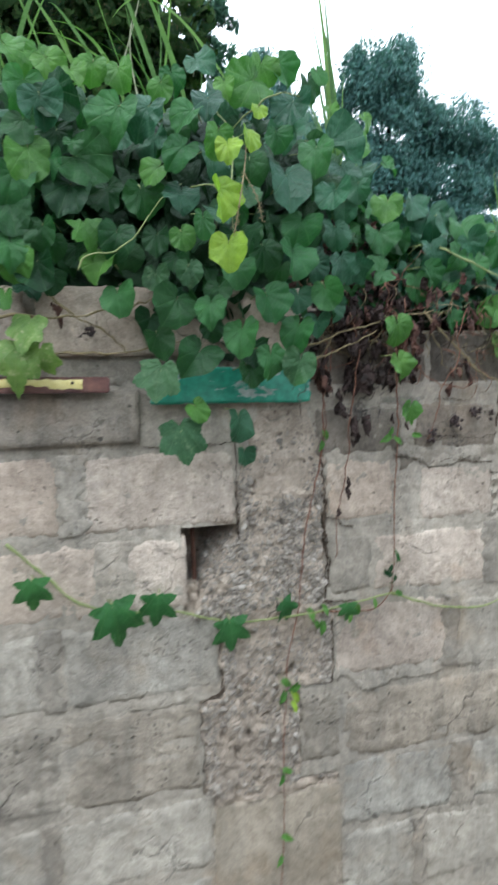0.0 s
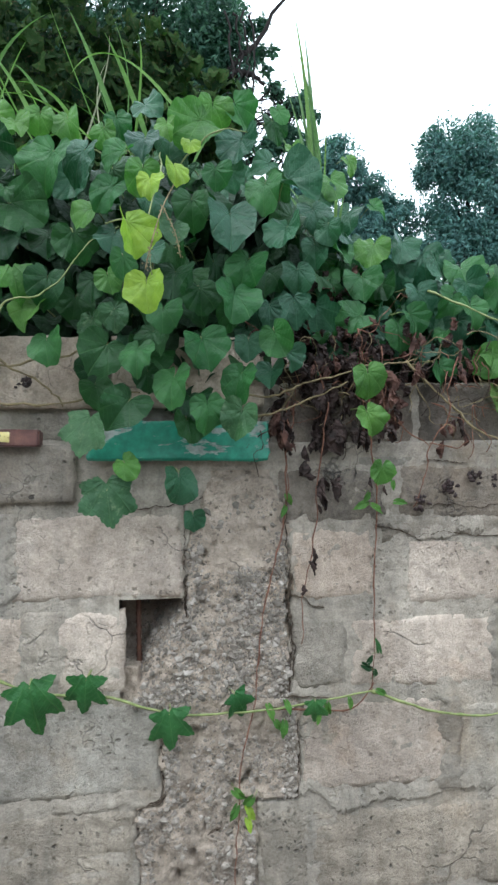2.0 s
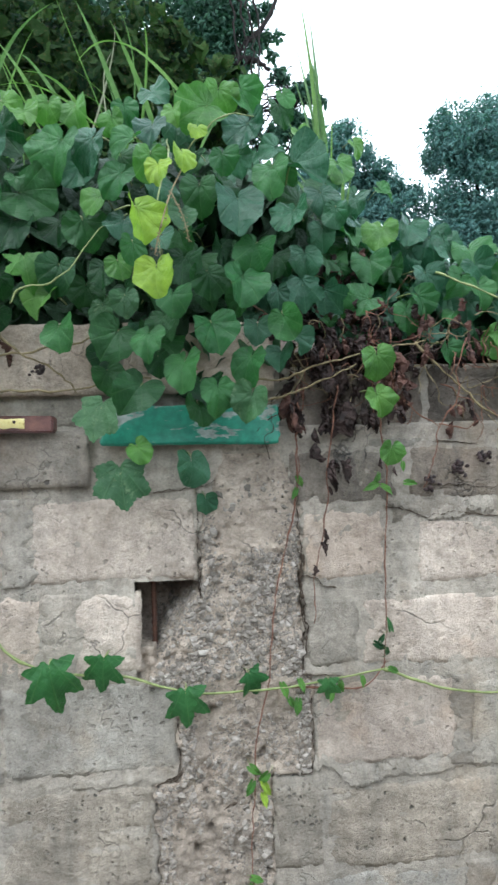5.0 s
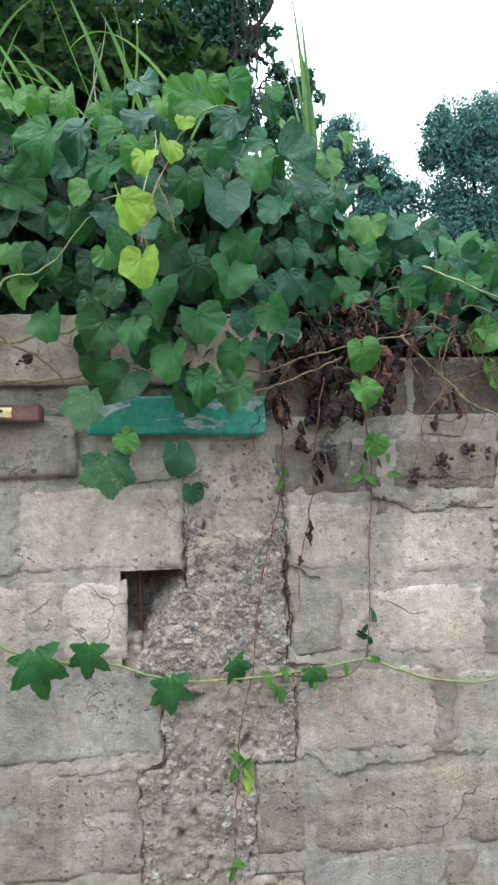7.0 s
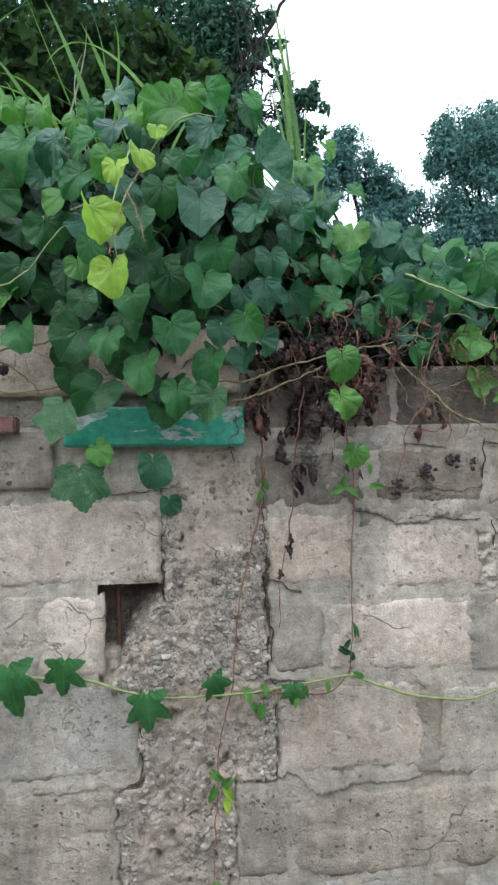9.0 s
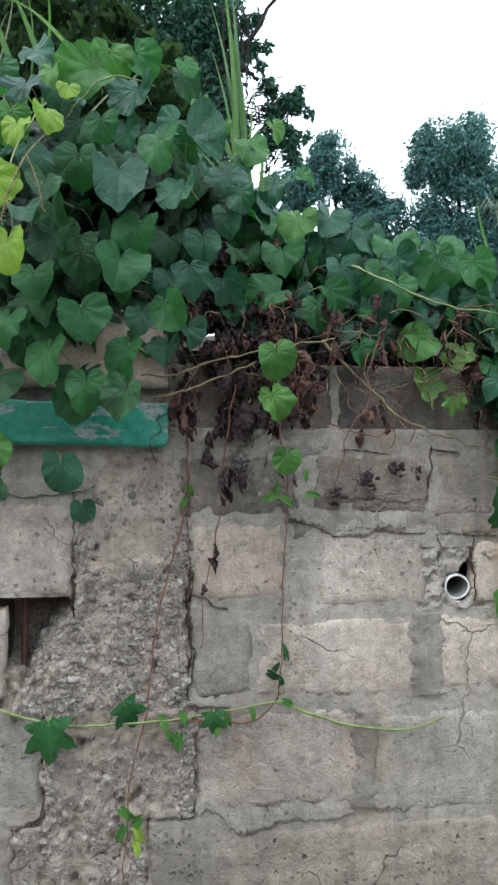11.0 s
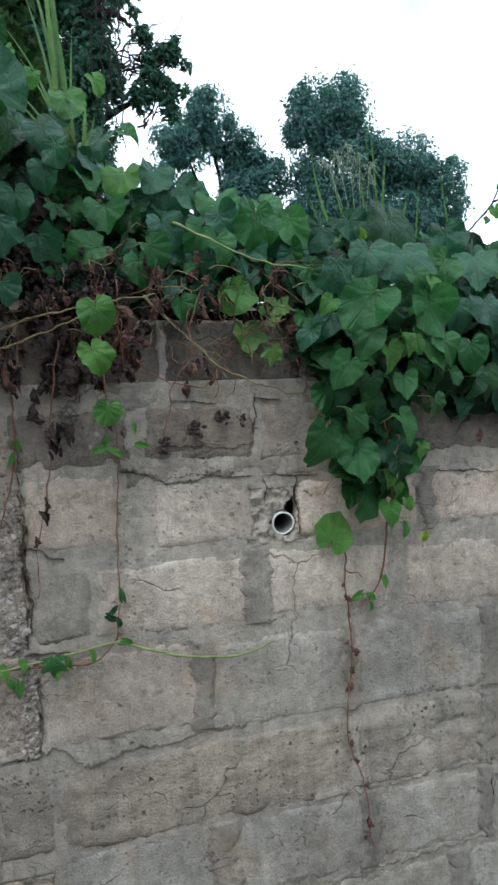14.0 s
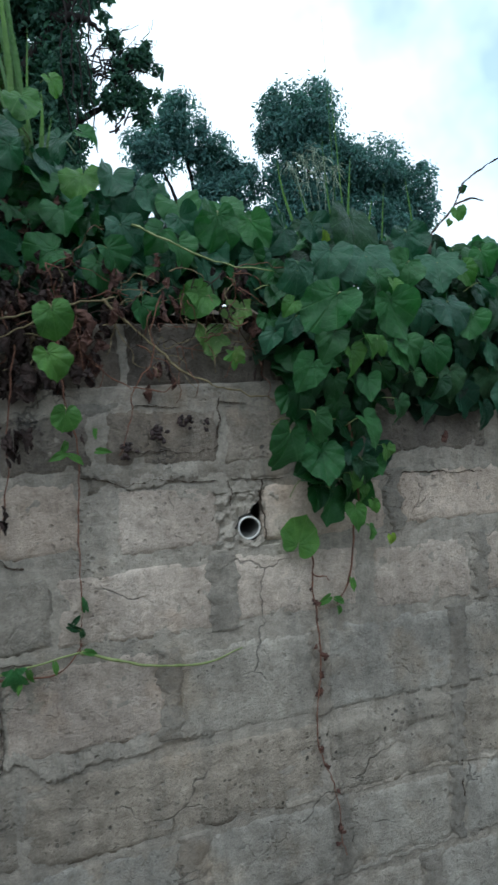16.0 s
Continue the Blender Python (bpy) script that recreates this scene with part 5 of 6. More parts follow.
OVER_EDGE_FARTHER = [
    (1.458, -0.13, 1.746, 0.065, 5, 1), (1.502, -0.124, 1.776, 0.05, 0, 1), (1.522, -0.133, 1.77, 0.04, 20, 1), (1.574, -0.114, 1.755, 0.07, 20, 6),
    (1.595, -0.127, 1.768, 0.065, 20, 6), (1.657, -0.128, 1.751, 0.076, 10, 6), (1.669, -0.068, 1.845, 0.084, 0, 3), (1.71, -0.118, 1.846, 0.092, 0, 3),
    (1.755, -0.124, 1.815, 0.073, -10, 6), (1.824, -0.027, 1.954, 0.065, 30, 1), (1.884, 0.001, 1.916, 0.092, 0, 3), (1.919, 0.023, 2.006, 0.071, 20, 6),
    (1.311, 0.013, 1.968, 0.087, 0, 3), (1.339, -0.014, 1.937, 0.074, 20, 0),
]
CASCADE = [
    (1.364, -0.12, 1.723, 0.087, -30, 6), (1.44, -0.074, 1.697, 0.061, 0, 0), (1.363, -0.069, 1.673, 0.079, -10, 0), (1.498, -0.116, 1.689, 0.064, 0, 6),
    (1.452, -0.065, 1.648, 0.064, 0, 0), (1.382, -0.111, 1.617, 0.065, 10, 0), (1.495, -0.122, 1.606, 0.074, 20, 6), (1.315, -0.11, 1.579, 0.09, -20, 0),
    (1.393, -0.102, 1.539, 0.087, 0, 6), (1.497, -0.054, 1.595, 0.06, 0, 0), (1.486, -0.099, 1.517, 0.06, 10, 0), (1.463, -0.093, 1.494, 0.041, 0, 1),
    (1.421, -0.067, 1.447, 0.083, -20, 0), (1.47, -0.029, 1.466, 0.068, 10, 0), (1.471, -0.081, 1.42, 0.056, 0, 1), (1.513, -0.086, 1.434, 0.032, 10, 1),
]
CASCADE_TIPS = [
    (1.52, -0.051, 1.374, 0.035, 0, 1), (1.567, -0.056, 1.352, 0.025, 10, 2), (1.552, -0.084, 1.547, 0.04, 0, 1), (1.601, -0.078, 1.718, 0.058, 0, 0),
    (1.572, -0.118, 1.639, 0.056, 25, 0), (1.579, -0.072, 1.688, 0.05, 10, 0), (1.615, -0.117, 1.704, 0.042, 10, 0), (1.669, -0.12, 1.683, 0.054, -20, 0),
    (1.492, -0.072, 1.461, 0.04, 0, 1), (1.556, -0.078, 1.719, 0.055, 10, 0), (1.78, -0.056, 1.757, 0.066, 0, 3), (1.851, -0.049, 1.77, 0.081, 0, 3),
]
FARTHEST = [
    (1.772, -0.100, 1.827, 0.080, 0, 0), (1.839, -0.050, 1.620, 0.064, 10, 3), (1.840, -0.080, 1.760, 0.080, 0, 3), (1.729, -0.080, 1.703, 0.070, 0, 4), (1.850, -0.060, 1.690, 0.085, 10, 4),
]
HANG_ROWS = (OVER_EDGE, OVER_EDGE_FARTHER, CASCADE, CASCADE_TIPS, FARTHEST)
for k, rows in enumerate(HANG_ROWS):
    place_leaves(hang_vine, rows, 61 + 10 * k, spade=True)
child("leaf", leaf_mesh("round", 779, LEAF[1], 0.05, 0.15, 0.04), hang_vine, "single round bright leaf against the wall", at=leaf_pose((1.362, -0.030, 1.378), 0.084, 150, 6, 6))
taken = [Vector(r[:3]) for rows in HANG_ROWS for r in rows]
scatter_leaves(hang_vine, cascade_region, 60, 68, taken, 0.028, (0.045, 0.07), (0, 0, 6, 3), spade=0.7)
scatter_leaves(hang_vine, right_region(0.01, 1.85), 70, 64, taken, 0.045, tones=(0, 0, 6, 3, 3), lobed=0.1, spade=0.6)
scatter_leaves(hang_vine, right_region(0.075), 130, 65, taken, 0.038, tones=(0, 0, 3), spade=0.5)
scatter_leaves(hang_vine, top_region(1.45, 2.8, 0.14, 0.5, 2.03), 130, 69, taken, 0.045, (0.045, 0.095), (0, 0, 6, 3, 3), (15, 70), 0.1, 0.5)
tagged(child("inner_foliage", joined_leaves("inner_foliage", right_region(0.10), 500, 66, LEAF_BACK_SHADE), hang_vine), kind="stuff")
tagged(child("top_foliage", joined_leaves("top_foliage", top_region(1.4, 3.6, 0.2, 1.1, 2.05), 1300, 67, LEAF_TOP_LIT_BLUE, tilt=(20, 80)), hang_vine), kind="stuff")
stems(hang_vine, [[(1.45, -0.03, 1.85), (1.47, -0.06, 1.65), (1.49, -0.06, 1.45), (1.492, -0.02, 1.37), (1.482, -0.012, 1.27), (1.445, -0.012, 1.215)]], 0.003, STEM_RED, seed=17)

# ---- the thin creepers on the wall ----
creeper = thing("wall_creeper", "thin green creeper with lobed leaves crossing the wall", "creeper", "creepers on the wall")
stems(creeper, [
    [(0.00, -0.012, 1.40), (0.08, -0.014, 1.318), (0.145, -0.016, 1.255), (0.246, -0.018, 1.226), (0.348, -0.016, 1.215), (0.43, -0.02, 1.188), (0.508, -0.022, 1.173), (0.649, -0.020, 1.172), (0.768, -0.014, 1.180), (0.889, -0.014, 1.198)],
    [(0.889, -0.014, 1.198), (0.94, -0.014, 1.178), (1.009, -0.014, 1.152), (1.107, -0.012, 1.134), (1.16, -0.012, 1.136), (1.219, -0.012, 1.152)],
], 0.0034, STEM_GREEN, seed=21, wobble=0.002)
stems(creeper, [[(0.690, -0.012, 1.170), (0.76, -0.012, 1.166), (0.839, -0.012, 1.160), (0.879, -0.012, 1.190), (0.895, -0.012, 1.215)]], 0.0022, STEM_RED, seed=23, wobble=0.002)
place_leaves(creeper, [(0.052, -0.05, 1.312, 0.086, 0, 6), (0.216, -0.070, 1.245, 0.118, 10, 6), (0.311, -0.034, 1.245, 0.094, -5, 6), (0.474, -0.040, 1.172, 0.096, 5, 6), (0.609, -0.030, 1.202, 0.070, 30, 6), (0.768, -0.025, 1.178, 0.054, 0, 6)], 71, True, (0, 18), 12)
place_leaves(creeper, [(0.676, -0.02, 1.17, 0.035, 10, 1), (0.703, -0.022, 1.135, 0.036, -10, 1), (0.690, -0.02, 1.142, 0.03, 25, 1), (0.712, -0.02, 1.178, 0.03, 10, 1), (0.795, -0.02, 1.17, 0.03, 0, 1), (0.775, -0.022, 1.15, 0.022, -20, 1), (0.908, -0.02, 1.196, 0.03, 60, 1), (0.842, -0.02, 1.178, 0.026, 0, 1)], 72, slim=True)

column_vine = thing("wall_creeper", "thin brown creeper trailing down the crumbling column", "creeper", "creepers on the wall")
stems(column_vine, [[(0.715, -0.02, 1.70), (0.719, -0.014, 1.594), (0.700, -0.014, 1.50), (0.670, -0.018, 1.394), (0.655, -0.02, 1.28), (0.645, -0.018, 1.194), (0.625, -0.018, 1.11), (0.612, -0.014, 1.05), (0.610, -0.012, 0.96), (0.600, -0.012, 0.858), (0.598, -0.012, 0.736), (0.588, -0.012, 0.50), (0.58, -0.012, 0.36)]], 0.0018, STEM_RED, seed=25, wobble=0.004)
place_leaves(column_vine, [(0.722, -0.02, 1.60, 0.028, 20, 1), (0.712, -0.02, 1.575, 0.025, -30, 1), (0.608, -0.02, 1.01, 0.036, 40, 1), (0.628, -0.022, 0.995, 0.038, -50, 1), (0.600, -0.02, 0.975, 0.034, -30, 1), (0.632, -0.02, 0.972, 0.034, 30, 2), (0.628, -0.02, 0.95, 0.03, 10, 2), (0.606, -0.02, 0.79, 0.03, 60, 1), (0.592, -0.02, 0.77, 0.028, -30, 1), (0.600, -0.02, 0.62, 0.032, 60, 1), (0.582, -0.02, 0.565, 0.026, -50, 1)], 73, slim=True)

grey_vine = thing("wall_creeper", "slender leafy creeper hanging over the beige blocks", "creeper", "creepers on the wall")
stems(grey_vine, [[(0.885, -0.06, 1.80), (0.892, -0.05, 1.68), (0.910, -0.016, 1.587), (0.903, -0.012, 1.456), (0.899, -0.012, 1.314), (0.896, -0.012, 1.25), (0.889, -0.014, 1.198)]], 0.0018, STEM_RED, seed=27, wobble=0.004)
place_leaves(grey_vine, [(0.876, -0.03, 1.585, 0.036, -70, 1), (0.905, -0.03, 1.577, 0.036, 50, 1), (0.885, -0.03, 1.60, 0.03, -30, 1), (0.955, -0.03, 1.588, 0.03, 80, 1), (0.945, -0.02, 1.625, 0.022, 0, 1), (0.904, -0.02, 1.29, 0.03, 170, 0), (0.880, -0.02, 1.248, 0.03, 60, 0), (0.896, -0.02, 1.232, 0.028, 20, 0), (0.886, -0.02, 1.262, 0.024, 120, 0)], 74, slim=True)

red_vine = thing("wall_creeper", "reddish creeper clinging down the block wall", "creeper", "creepers on the wall")
stems(red_vine, [
    [(1.37, -0.02, 1.36), (1.391, -0.012, 1.318), (1.386, -0.012, 1.25), (1.394, -0.012, 1.196), (1.398, -0.012, 1.105), (1.388, -0.012, 1.02), (1.379, -0.012, 0.94), (1.388, -0.012, 0.87), (1.409, -0.012, 0.816), (1.424, -0.012, 0.694), (1.432, -0.012, 0.645)],
    [(1.389, -0.012, 1.29), (1.41, -0.012, 1.283), (1.425, -0.014, 1.278), (1.430, -0.014, 1.265)],
], 0.0020, STEM_RED, seed=29, wobble=0.006)
place_leaves(red_vine, [(1.415, -0.02, 1.228, 0.036, -70, 1), (1.448, -0.02, 1.222, 0.036, 60, 1), (1.446, -0.02, 1.20, 0.028, 10, 1), (1.483, -0.02, 1.255, 0.03, 0, 1)], 75, slim=True)


def withered(seed, mat):
    """A curled and crumpled dry leaf, one unit long, hanging from its stalk."""
    rng, n, m_ = random.Random(seed), 12, 9
    verts, faces = [], []
    for j in range(n + 1):
        w = j / n
        half = 0.34 * math.sin(math.pi * min(1.0, w * 0.95 + 0.04)) ** 0.7 * (1 + 0.35 * fbm(seed, w * 6, 0))
        curl = 3.2 + 1.6 * math.sin(3 * w + seed)
        for i in range(m_):
            u = 2 * i / (m_ - 1) - 1
            a = u * curl * 0.62
            crease = 0.16 * fbm(u * 3 + seed, w * 5, 1.0, 3)
            verts.append((half * math.sin(a) + 0.10 * math.sin(4 * w + seed) + crease, half * (1 - math.cos(a)) * 0.8 + crease, -w - 0.12 * abs(u) ** 2 + 0.07 * fbm(u * 4, w * 4, seed)))
    for j in range(n):
        for i in range(m_ - 1):
            faces.append((j * m_ + i, j * m_ + i + 1, (j + 1) * m_ + i + 1, (j + 1) * m_ + i))
    return mesh_of("withered_leaf", verts, faces, mat, smooth=False)


DRY_DARK, DRY_RED = [withered(s, DEAD) for s in (1, 2, 3, 7, 8)], [withered(s, DEAD_RED) for s in (4, 5, 6, 9)]
RED_LINE = [(p.x, p.z) for p in curve_points([(1.37, 0, 1.36), (1.391, 0, 1.318), (1.386, 0, 1.25), (1.394, 0, 1.196), (1.398, 0, 1.105), (1.388, 0, 1.02), (1.379, 0, 0.94), (1.388, 0, 0.87), (1.409, 0, 0.816), (1.424, 0, 0.694), (1.432, 0, 0.645)], 7)]
rng = random.Random(79)
for k in range(34):
    _, x, z = min((abs(p[1] - (1.34 - 0.0205 * k)), p[0], p[1]) for p in RED_LINE)
    if rng.random() < 0.45:
        continue
    size = rng.uniform(0.008, 0.026)
    child("withered_leaf", rng.choice(DRY_RED), red_vine, at=Matrix.Translation((x + rng.gauss(0, 0.004), -0.014, z)) @ pose(0, 0, 0, rng.uniform(-40, 40), rng.uniform(-60, 60), rng.uniform(0, 360)) @ Matrix.Diagonal((size, size, size, 1)))
dry_vine = thing("dead_vine", "tangle of withered brown vine hanging on the wall", "dead vine")
rng = random.Random(81)


def hang_dry(x, y, z, size, red=False):
    me = rng.choice(DRY_RED if red else DRY_DARK)
    child("withered_leaf", me, dry_vine, at=Matrix.Translation((x, y, z)) @ pose(0, 0, 0, rng.uniform(-20, 20), rng.uniform(-25, 25), rng.uniform(0, 360)) @ Matrix.Diagonal((size, size, size, 1)))


def bunch(x, z, count, length, red):
    """Several crumpled dry leaves hanging together from one point."""
    for _ in range(count):
        me = rng.choice(DRY_RED if red and rng.random() < 0.8 else DRY_DARK)
        size, slim = length * rng.uniform(0.4, 0.85), rng.uniform(0.5, 0.95)
        at = Matrix.Translation((x + rng.gauss(0, 0.010), rng.uniform(-0.045, -0.012), z + rng.gauss(0, 0.012)))
        child("withered_leaf", me, dry_vine, at=at @ pose(0, 0, 0, rng.uniform(-18, 18), rng.uniform(-22, 22), rng.uniform(0, 360)) @ Matrix.Diagonal((size * slim, size * slim, size, 1)))


BUNCHES = [
    (0.704, 1.771, 9, 0.075, 1), (0.72, 1.718, 4, 0.045, 1), (0.813, 1.828, 7, 0.085, 0), (0.817, 1.763, 8, 0.085, 0), (0.852, 1.75, 3, 0.055, 0), (0.928, 1.825, 6, 0.065, 1),
    (0.947, 1.777, 4, 0.055, 1), (0.895, 1.749, 5, 0.065, 0), (0.767, 1.711, 2, 0.038, 0), (0.771, 1.669, 3, 0.06, 0), (0.786, 1.633, 4, 0.06, 0), (0.789, 1.58, 2, 0.035, 0),
    (0.831, 1.661, 2, 0.06, 0), (0.912, 1.635, 2, 0.045, 0), (0.801, 1.888, 5, 0.05, 1), (0.889, 1.916, 5, 0.047, 1), (0.999, 1.937, 5, 0.05, 1), (0.984, 1.86, 3, 0.045, 0),
]
FARTHER_BUNCHES = [
    (1.059, 1.738, 3, 0.05, 1), (0.767, 1.876, 3, 0.055, 0), (0.851, 1.886, 4, 0.055, 0), (0.999, 1.868, 4, 0.05, 1), (1.095, 1.749, 3, 0.06, 1), (1.29, 1.854, 4, 0.055, 1),
    (1.278, 1.746, 1, 0.05, 0), (1.097, 1.886, 4, 0.05, 1), (0.918, 1.866, 4, 0.07, 1), (0.946, 1.801, 3, 0.065, 1), (0.764, 1.478, 2, 0.045, 0), (0.748, 1.395, 1, 0.04, 0), (1.736, 1.575, 2, 0.035, 1), (0.115, 1.885, 2, 0.05, 1),
]
for row in BUNCHES + FARTHER_BUNCHES:
    bunch(*row)
for _ in range(150):
    x = rng.choice((rng.uniform(0.66, 1.30), rng.uniform(0.70, 1.0)))
    hang_dry(x, rng.uniform(-0.02, 0.03), rng.uniform(1.86 if x > 0.98 else 1.80, 1.99), rng.uniform(0.014, 0.034), rng.random() < 0.2)
for _ in range(90):
    x = rng.gauss(0.83, 0.07)
    hang_dry(x, rng.uniform(-0.02, 0.0), rng.uniform(1.72, 1.93), rng.uniform(0.016, 0.036))
for _ in range(80):
    x = rng.uniform(0.72, 0.93)
    hang_dry(x, rng.uniform(0.05, 0.12) + 0.25 * max(0.0, x - 0.80), rng.uniform(1.94, 2.14), rng.uniform(0.02, 0.05), rng.random() < 0.3)
dry_lines = []
for _ in range(95):
    x, z = rng.uniform(0.67, 1.32), rng.uniform(1.78, 1.96)
    heading, line = rng.uniform(-3.4, 0.3), []
    for _ in range(rng.randrange(4, 10)):
        line.append((x, rng.uniform(-0.045, -0.008), z))
        heading = 0.88 * (heading + rng.gauss(0, 0.7)) + 0.12 * -1.57
        x, z = x + 0.022 * math.cos(heading), z + 0.022 * math.sin(heading)
    dry_lines.append(line)
stems(dry_vine, dry_lines[::3], 0.0013, STEM_RED, seed=83, wobble=0.005)
stems(dry_vine, dry_lines[1::3], 0.0013, STEM_DARK, seed=85, wobble=0.005)
stems(dry_vine, dry_lines[2::3], 0.0012, STEM_DRY, seed=86, wobble=0.005)
stems(dry_vine, [
    [(0.634, -0.045, 1.81), (0.704, -0.045, 1.813), (0.753, -0.045, 1.834), (0.837, -0.045, 1.856), (0.91, -0.04, 1.875), (0.995, -0.04, 1.886)],
    [(0.656, -0.045, 1.766), (0.715, -0.045, 1.782), (0.775, -0.045, 1.81), (0.848, -0.04, 1.838)],
    [(0.971, -0.035, 1.883), (1.03, -0.035, 1.828), (1.089, -0.035, 1.773), (1.158, -0.035, 1.718), (1.242, -0.035, 1.693), (1.292, -0.03, 1.68), (1.377, -0.03, 1.665)],
], 0.0027, STEM_DRY, seed=88, wobble=0.006)
stems(dry_vine, [
    [(0.81, -0.03, 1.80), (0.788, -0.025, 1.675), (0.778, -0.018, 1.534), (0.750, -0.014, 1.39), (0.746, -0.012, 1.30)],
    [(1.088, -0.035, 1.893), (1.067, -0.035, 1.833), (1.067, -0.035, 1.773), (1.025, -0.03, 1.703), (1.016, -0.025, 1.643), (0.989, -0.02, 1.573)],
    [(1.025, -0.03, 1.709), (1.086, -0.03, 1.701), (1.111, -0.03, 1.718)],
    [(0.923, -0.035, 1.914), (0.923, -0.035, 1.836), (0.93, -0.03, 1.765), (0.946, -0.03, 1.717)],
    [(0.724, -0.035, 1.80), (0.719, -0.03, 1.70), (0.720, -0.02, 1.595)],
    [(0.739, -0.035, 1.794), (0.723, -0.03, 1.724)],
    [(0.945, -0.03, 1.76), (0.985, -0.03, 1.735), (1.025, -0.03, 1.70)],
], 0.0017, STEM_RED, seed=87, wobble=0.006)


def seed_head(x, z, r, seed):
    rg, bits = random.Random(seed), []
    for _ in range(16):
        v, f = pebble(r * rg.uniform(0.25, 0.36), rg)
        off = Vector((rg.gauss(0, 0.42), rg.gauss(-0.3, 0.25), rg.gauss(0, 0.40))) * r
        bits.append(([p + off for p in v], f))
    child("seed_head", mesh_of("seed_head", *merge(bits), SEED), dry_vine, "cluster of small dark dry berries", at=Matrix.Translation((x, -0.012, z)))


for k, (x, z, r) in enumerate([(1.002, 1.586, 0.017), (1.072, 1.612, 0.018), (1.127, 1.638, 0.016), (1.174, 1.634, 0.008), (0.192, 1.845, 0.016), (1.172, 1.618, 0.006)]):
    seed_head(x, z, r, 90 + k)


# ---- grass on top of the wall ----
def blade(base, top, bend, width, mat_owner, seed, name="blade", mat=None):
    """A long grass blade from its base to its tip, arching by bend on the way."""
    b, e = Vector(base), Vector(top)
    n, verts, faces = 14, [], []
    side = Vector((1, 0.35 * math.sin(seed), 0)).normalized()
    for k in range(n + 1):
        u = k / n
        p = b.lerp(e, u) + Vector(bend) * (4 * u * (1 - u))
        w = width * (1 - u**2.2) * (0.55 + 0.45 * min(1, u * 5)) + 0.0004
        keel = Vector((0, 0.25 * w, -0.12 * w))
        verts += [p - side * (w / 2), p + keel, p + side * (w / 2)]
    for k in range(n):
        for j in range(2):
            faces.append((3 * k + j, 3 * k + j + 1, 3 * k + j + 4, 3 * k + j + 3))
    child(name, mesh_of(name, verts, faces, mat or GRASS), mat_owner)


tall_grass = thing("grass_clump", "tall green grass blades growing above the wall", "grass", "grass on the wall")
for k, (dx, dz, bx, w) in enumerate([(-0.060, 0.72, 0.02, 0.013), (-0.085, 0.62, 0.03, 0.011), (-0.034, 0.66, 0.015, 0.018), (-0.05, 0.60, 0.03, 0.014), (-0.08, 0.50, 0.02, 0.010), (-0.15, 0.45, 0.05, 0.008), (0.02, 0.43, 0.0, 0.007), (-0.02, 0.36, 0.02, 0.014), (-0.10, 0.36, 0.03, 0.010), (0.04, 0.30, 0.01, 0.012), (-0.13, 0.28, 0.03, 0.012), (-0.05, 0.44, 0.02, 0.014), (0.06, 0.24, 0.0, 0.01), (-0.20, 0.36, 0.05, 0.007)]):
    blade((0.82 + 0.004 * k, 0.17 + 0.01 * (k % 3), 2.12), (0.85 + dx, 0.18, 2.10 + dz), (bx, 0.0, 0.01), 1.1 * w, tall_grass, k, mat=GRASS_PALE if k % 3 else GRASS)
arch_grass = thing("grass_clump", "arching green grass blades above the vine", "grass", "grass on the wall")
for k, (a, b, bend, w) in enumerate([
    ((0.53, 0.06, 2.42), (0.275, 0.04, 2.52), (-0.02, 0, 0.10), 0.013), ((0.385, 0.10, 2.38), (0.262, 0.08, 2.70), (0.0, 0, 0.02), 0.014),
    ((0.21, 0.08, 2.38), (0.075, 0.08, 2.615), (0.01, 0, 0.01), 0.012), ((0.31, 0.08, 2.40), (0.075, 0.08, 2.48), (-0.01, 0, 0.05), 0.008),
    ((0.44, 0.12, 2.40), (0.34, 0.1, 2.66), (0.0, 0, 0.02), 0.014), ((0.26, 0.08, 2.40), (0.14, 0.08, 2.56), (-0.02, 0, 0.05), 0.010), 
((0.12, 0.1, 2.33), (-0.12, 0.08, 2.62), (0.0, 0, 0.05), 0.013),
    ((0.06, 0.1, 2.33), (0.22, 0.1, 2.70), (-0.04, 0, 0.05), 0.012), ((-0.02, 0.12, 2.32), (-0.25, 0.1, 2.66), (0.02, 0, 0.08), 0.013),
    ((0.30, 0.10, 2.36), (0.12, 0.08, 2.52), (0.02, 0, 0.06), 0.011), ((0.52, 0.14, 2.34), (0.72, 0.12, 2.48), (0.0, 0, 0.09), 0.009),
    ((-0.15, 0.12, 2.32), (-0.02, 0.1, 2.72), (0.02, 0, 0.04), 0.012), ((0.10, 0.12, 2.35), (0.36, 0.1, 2.40), (0.0, 0, 0.05), 0.012),
]):
    blade(a, b, bend, w, arch_grass, k + 20)
wisp_rng = random.Random(93)
for k in range(30):
    x, z = wisp_rng.uniform(-0.45, 0.45), 2.28
    tip = (x + wisp_rng.uniform(-0.25, 0.2), 0.12, z + wisp_rng.uniform(0.12, 0.48))
    blade((x, wisp_rng.uniform(0.08, 0.3), z), tip, (wisp_rng.uniform(-0.05, 0.05), 0, wisp_rng.uniform(0.02, 0.10)), wisp_rng.uniform(0.003, 0.007), arch_grass, k, mat=GRASS_DRY if k % 9 == 0 else GRASS)
far_grass = thing("grass_clump", "grass with feathery pale seed heads behind the wall", "grass", "grass on the wall")
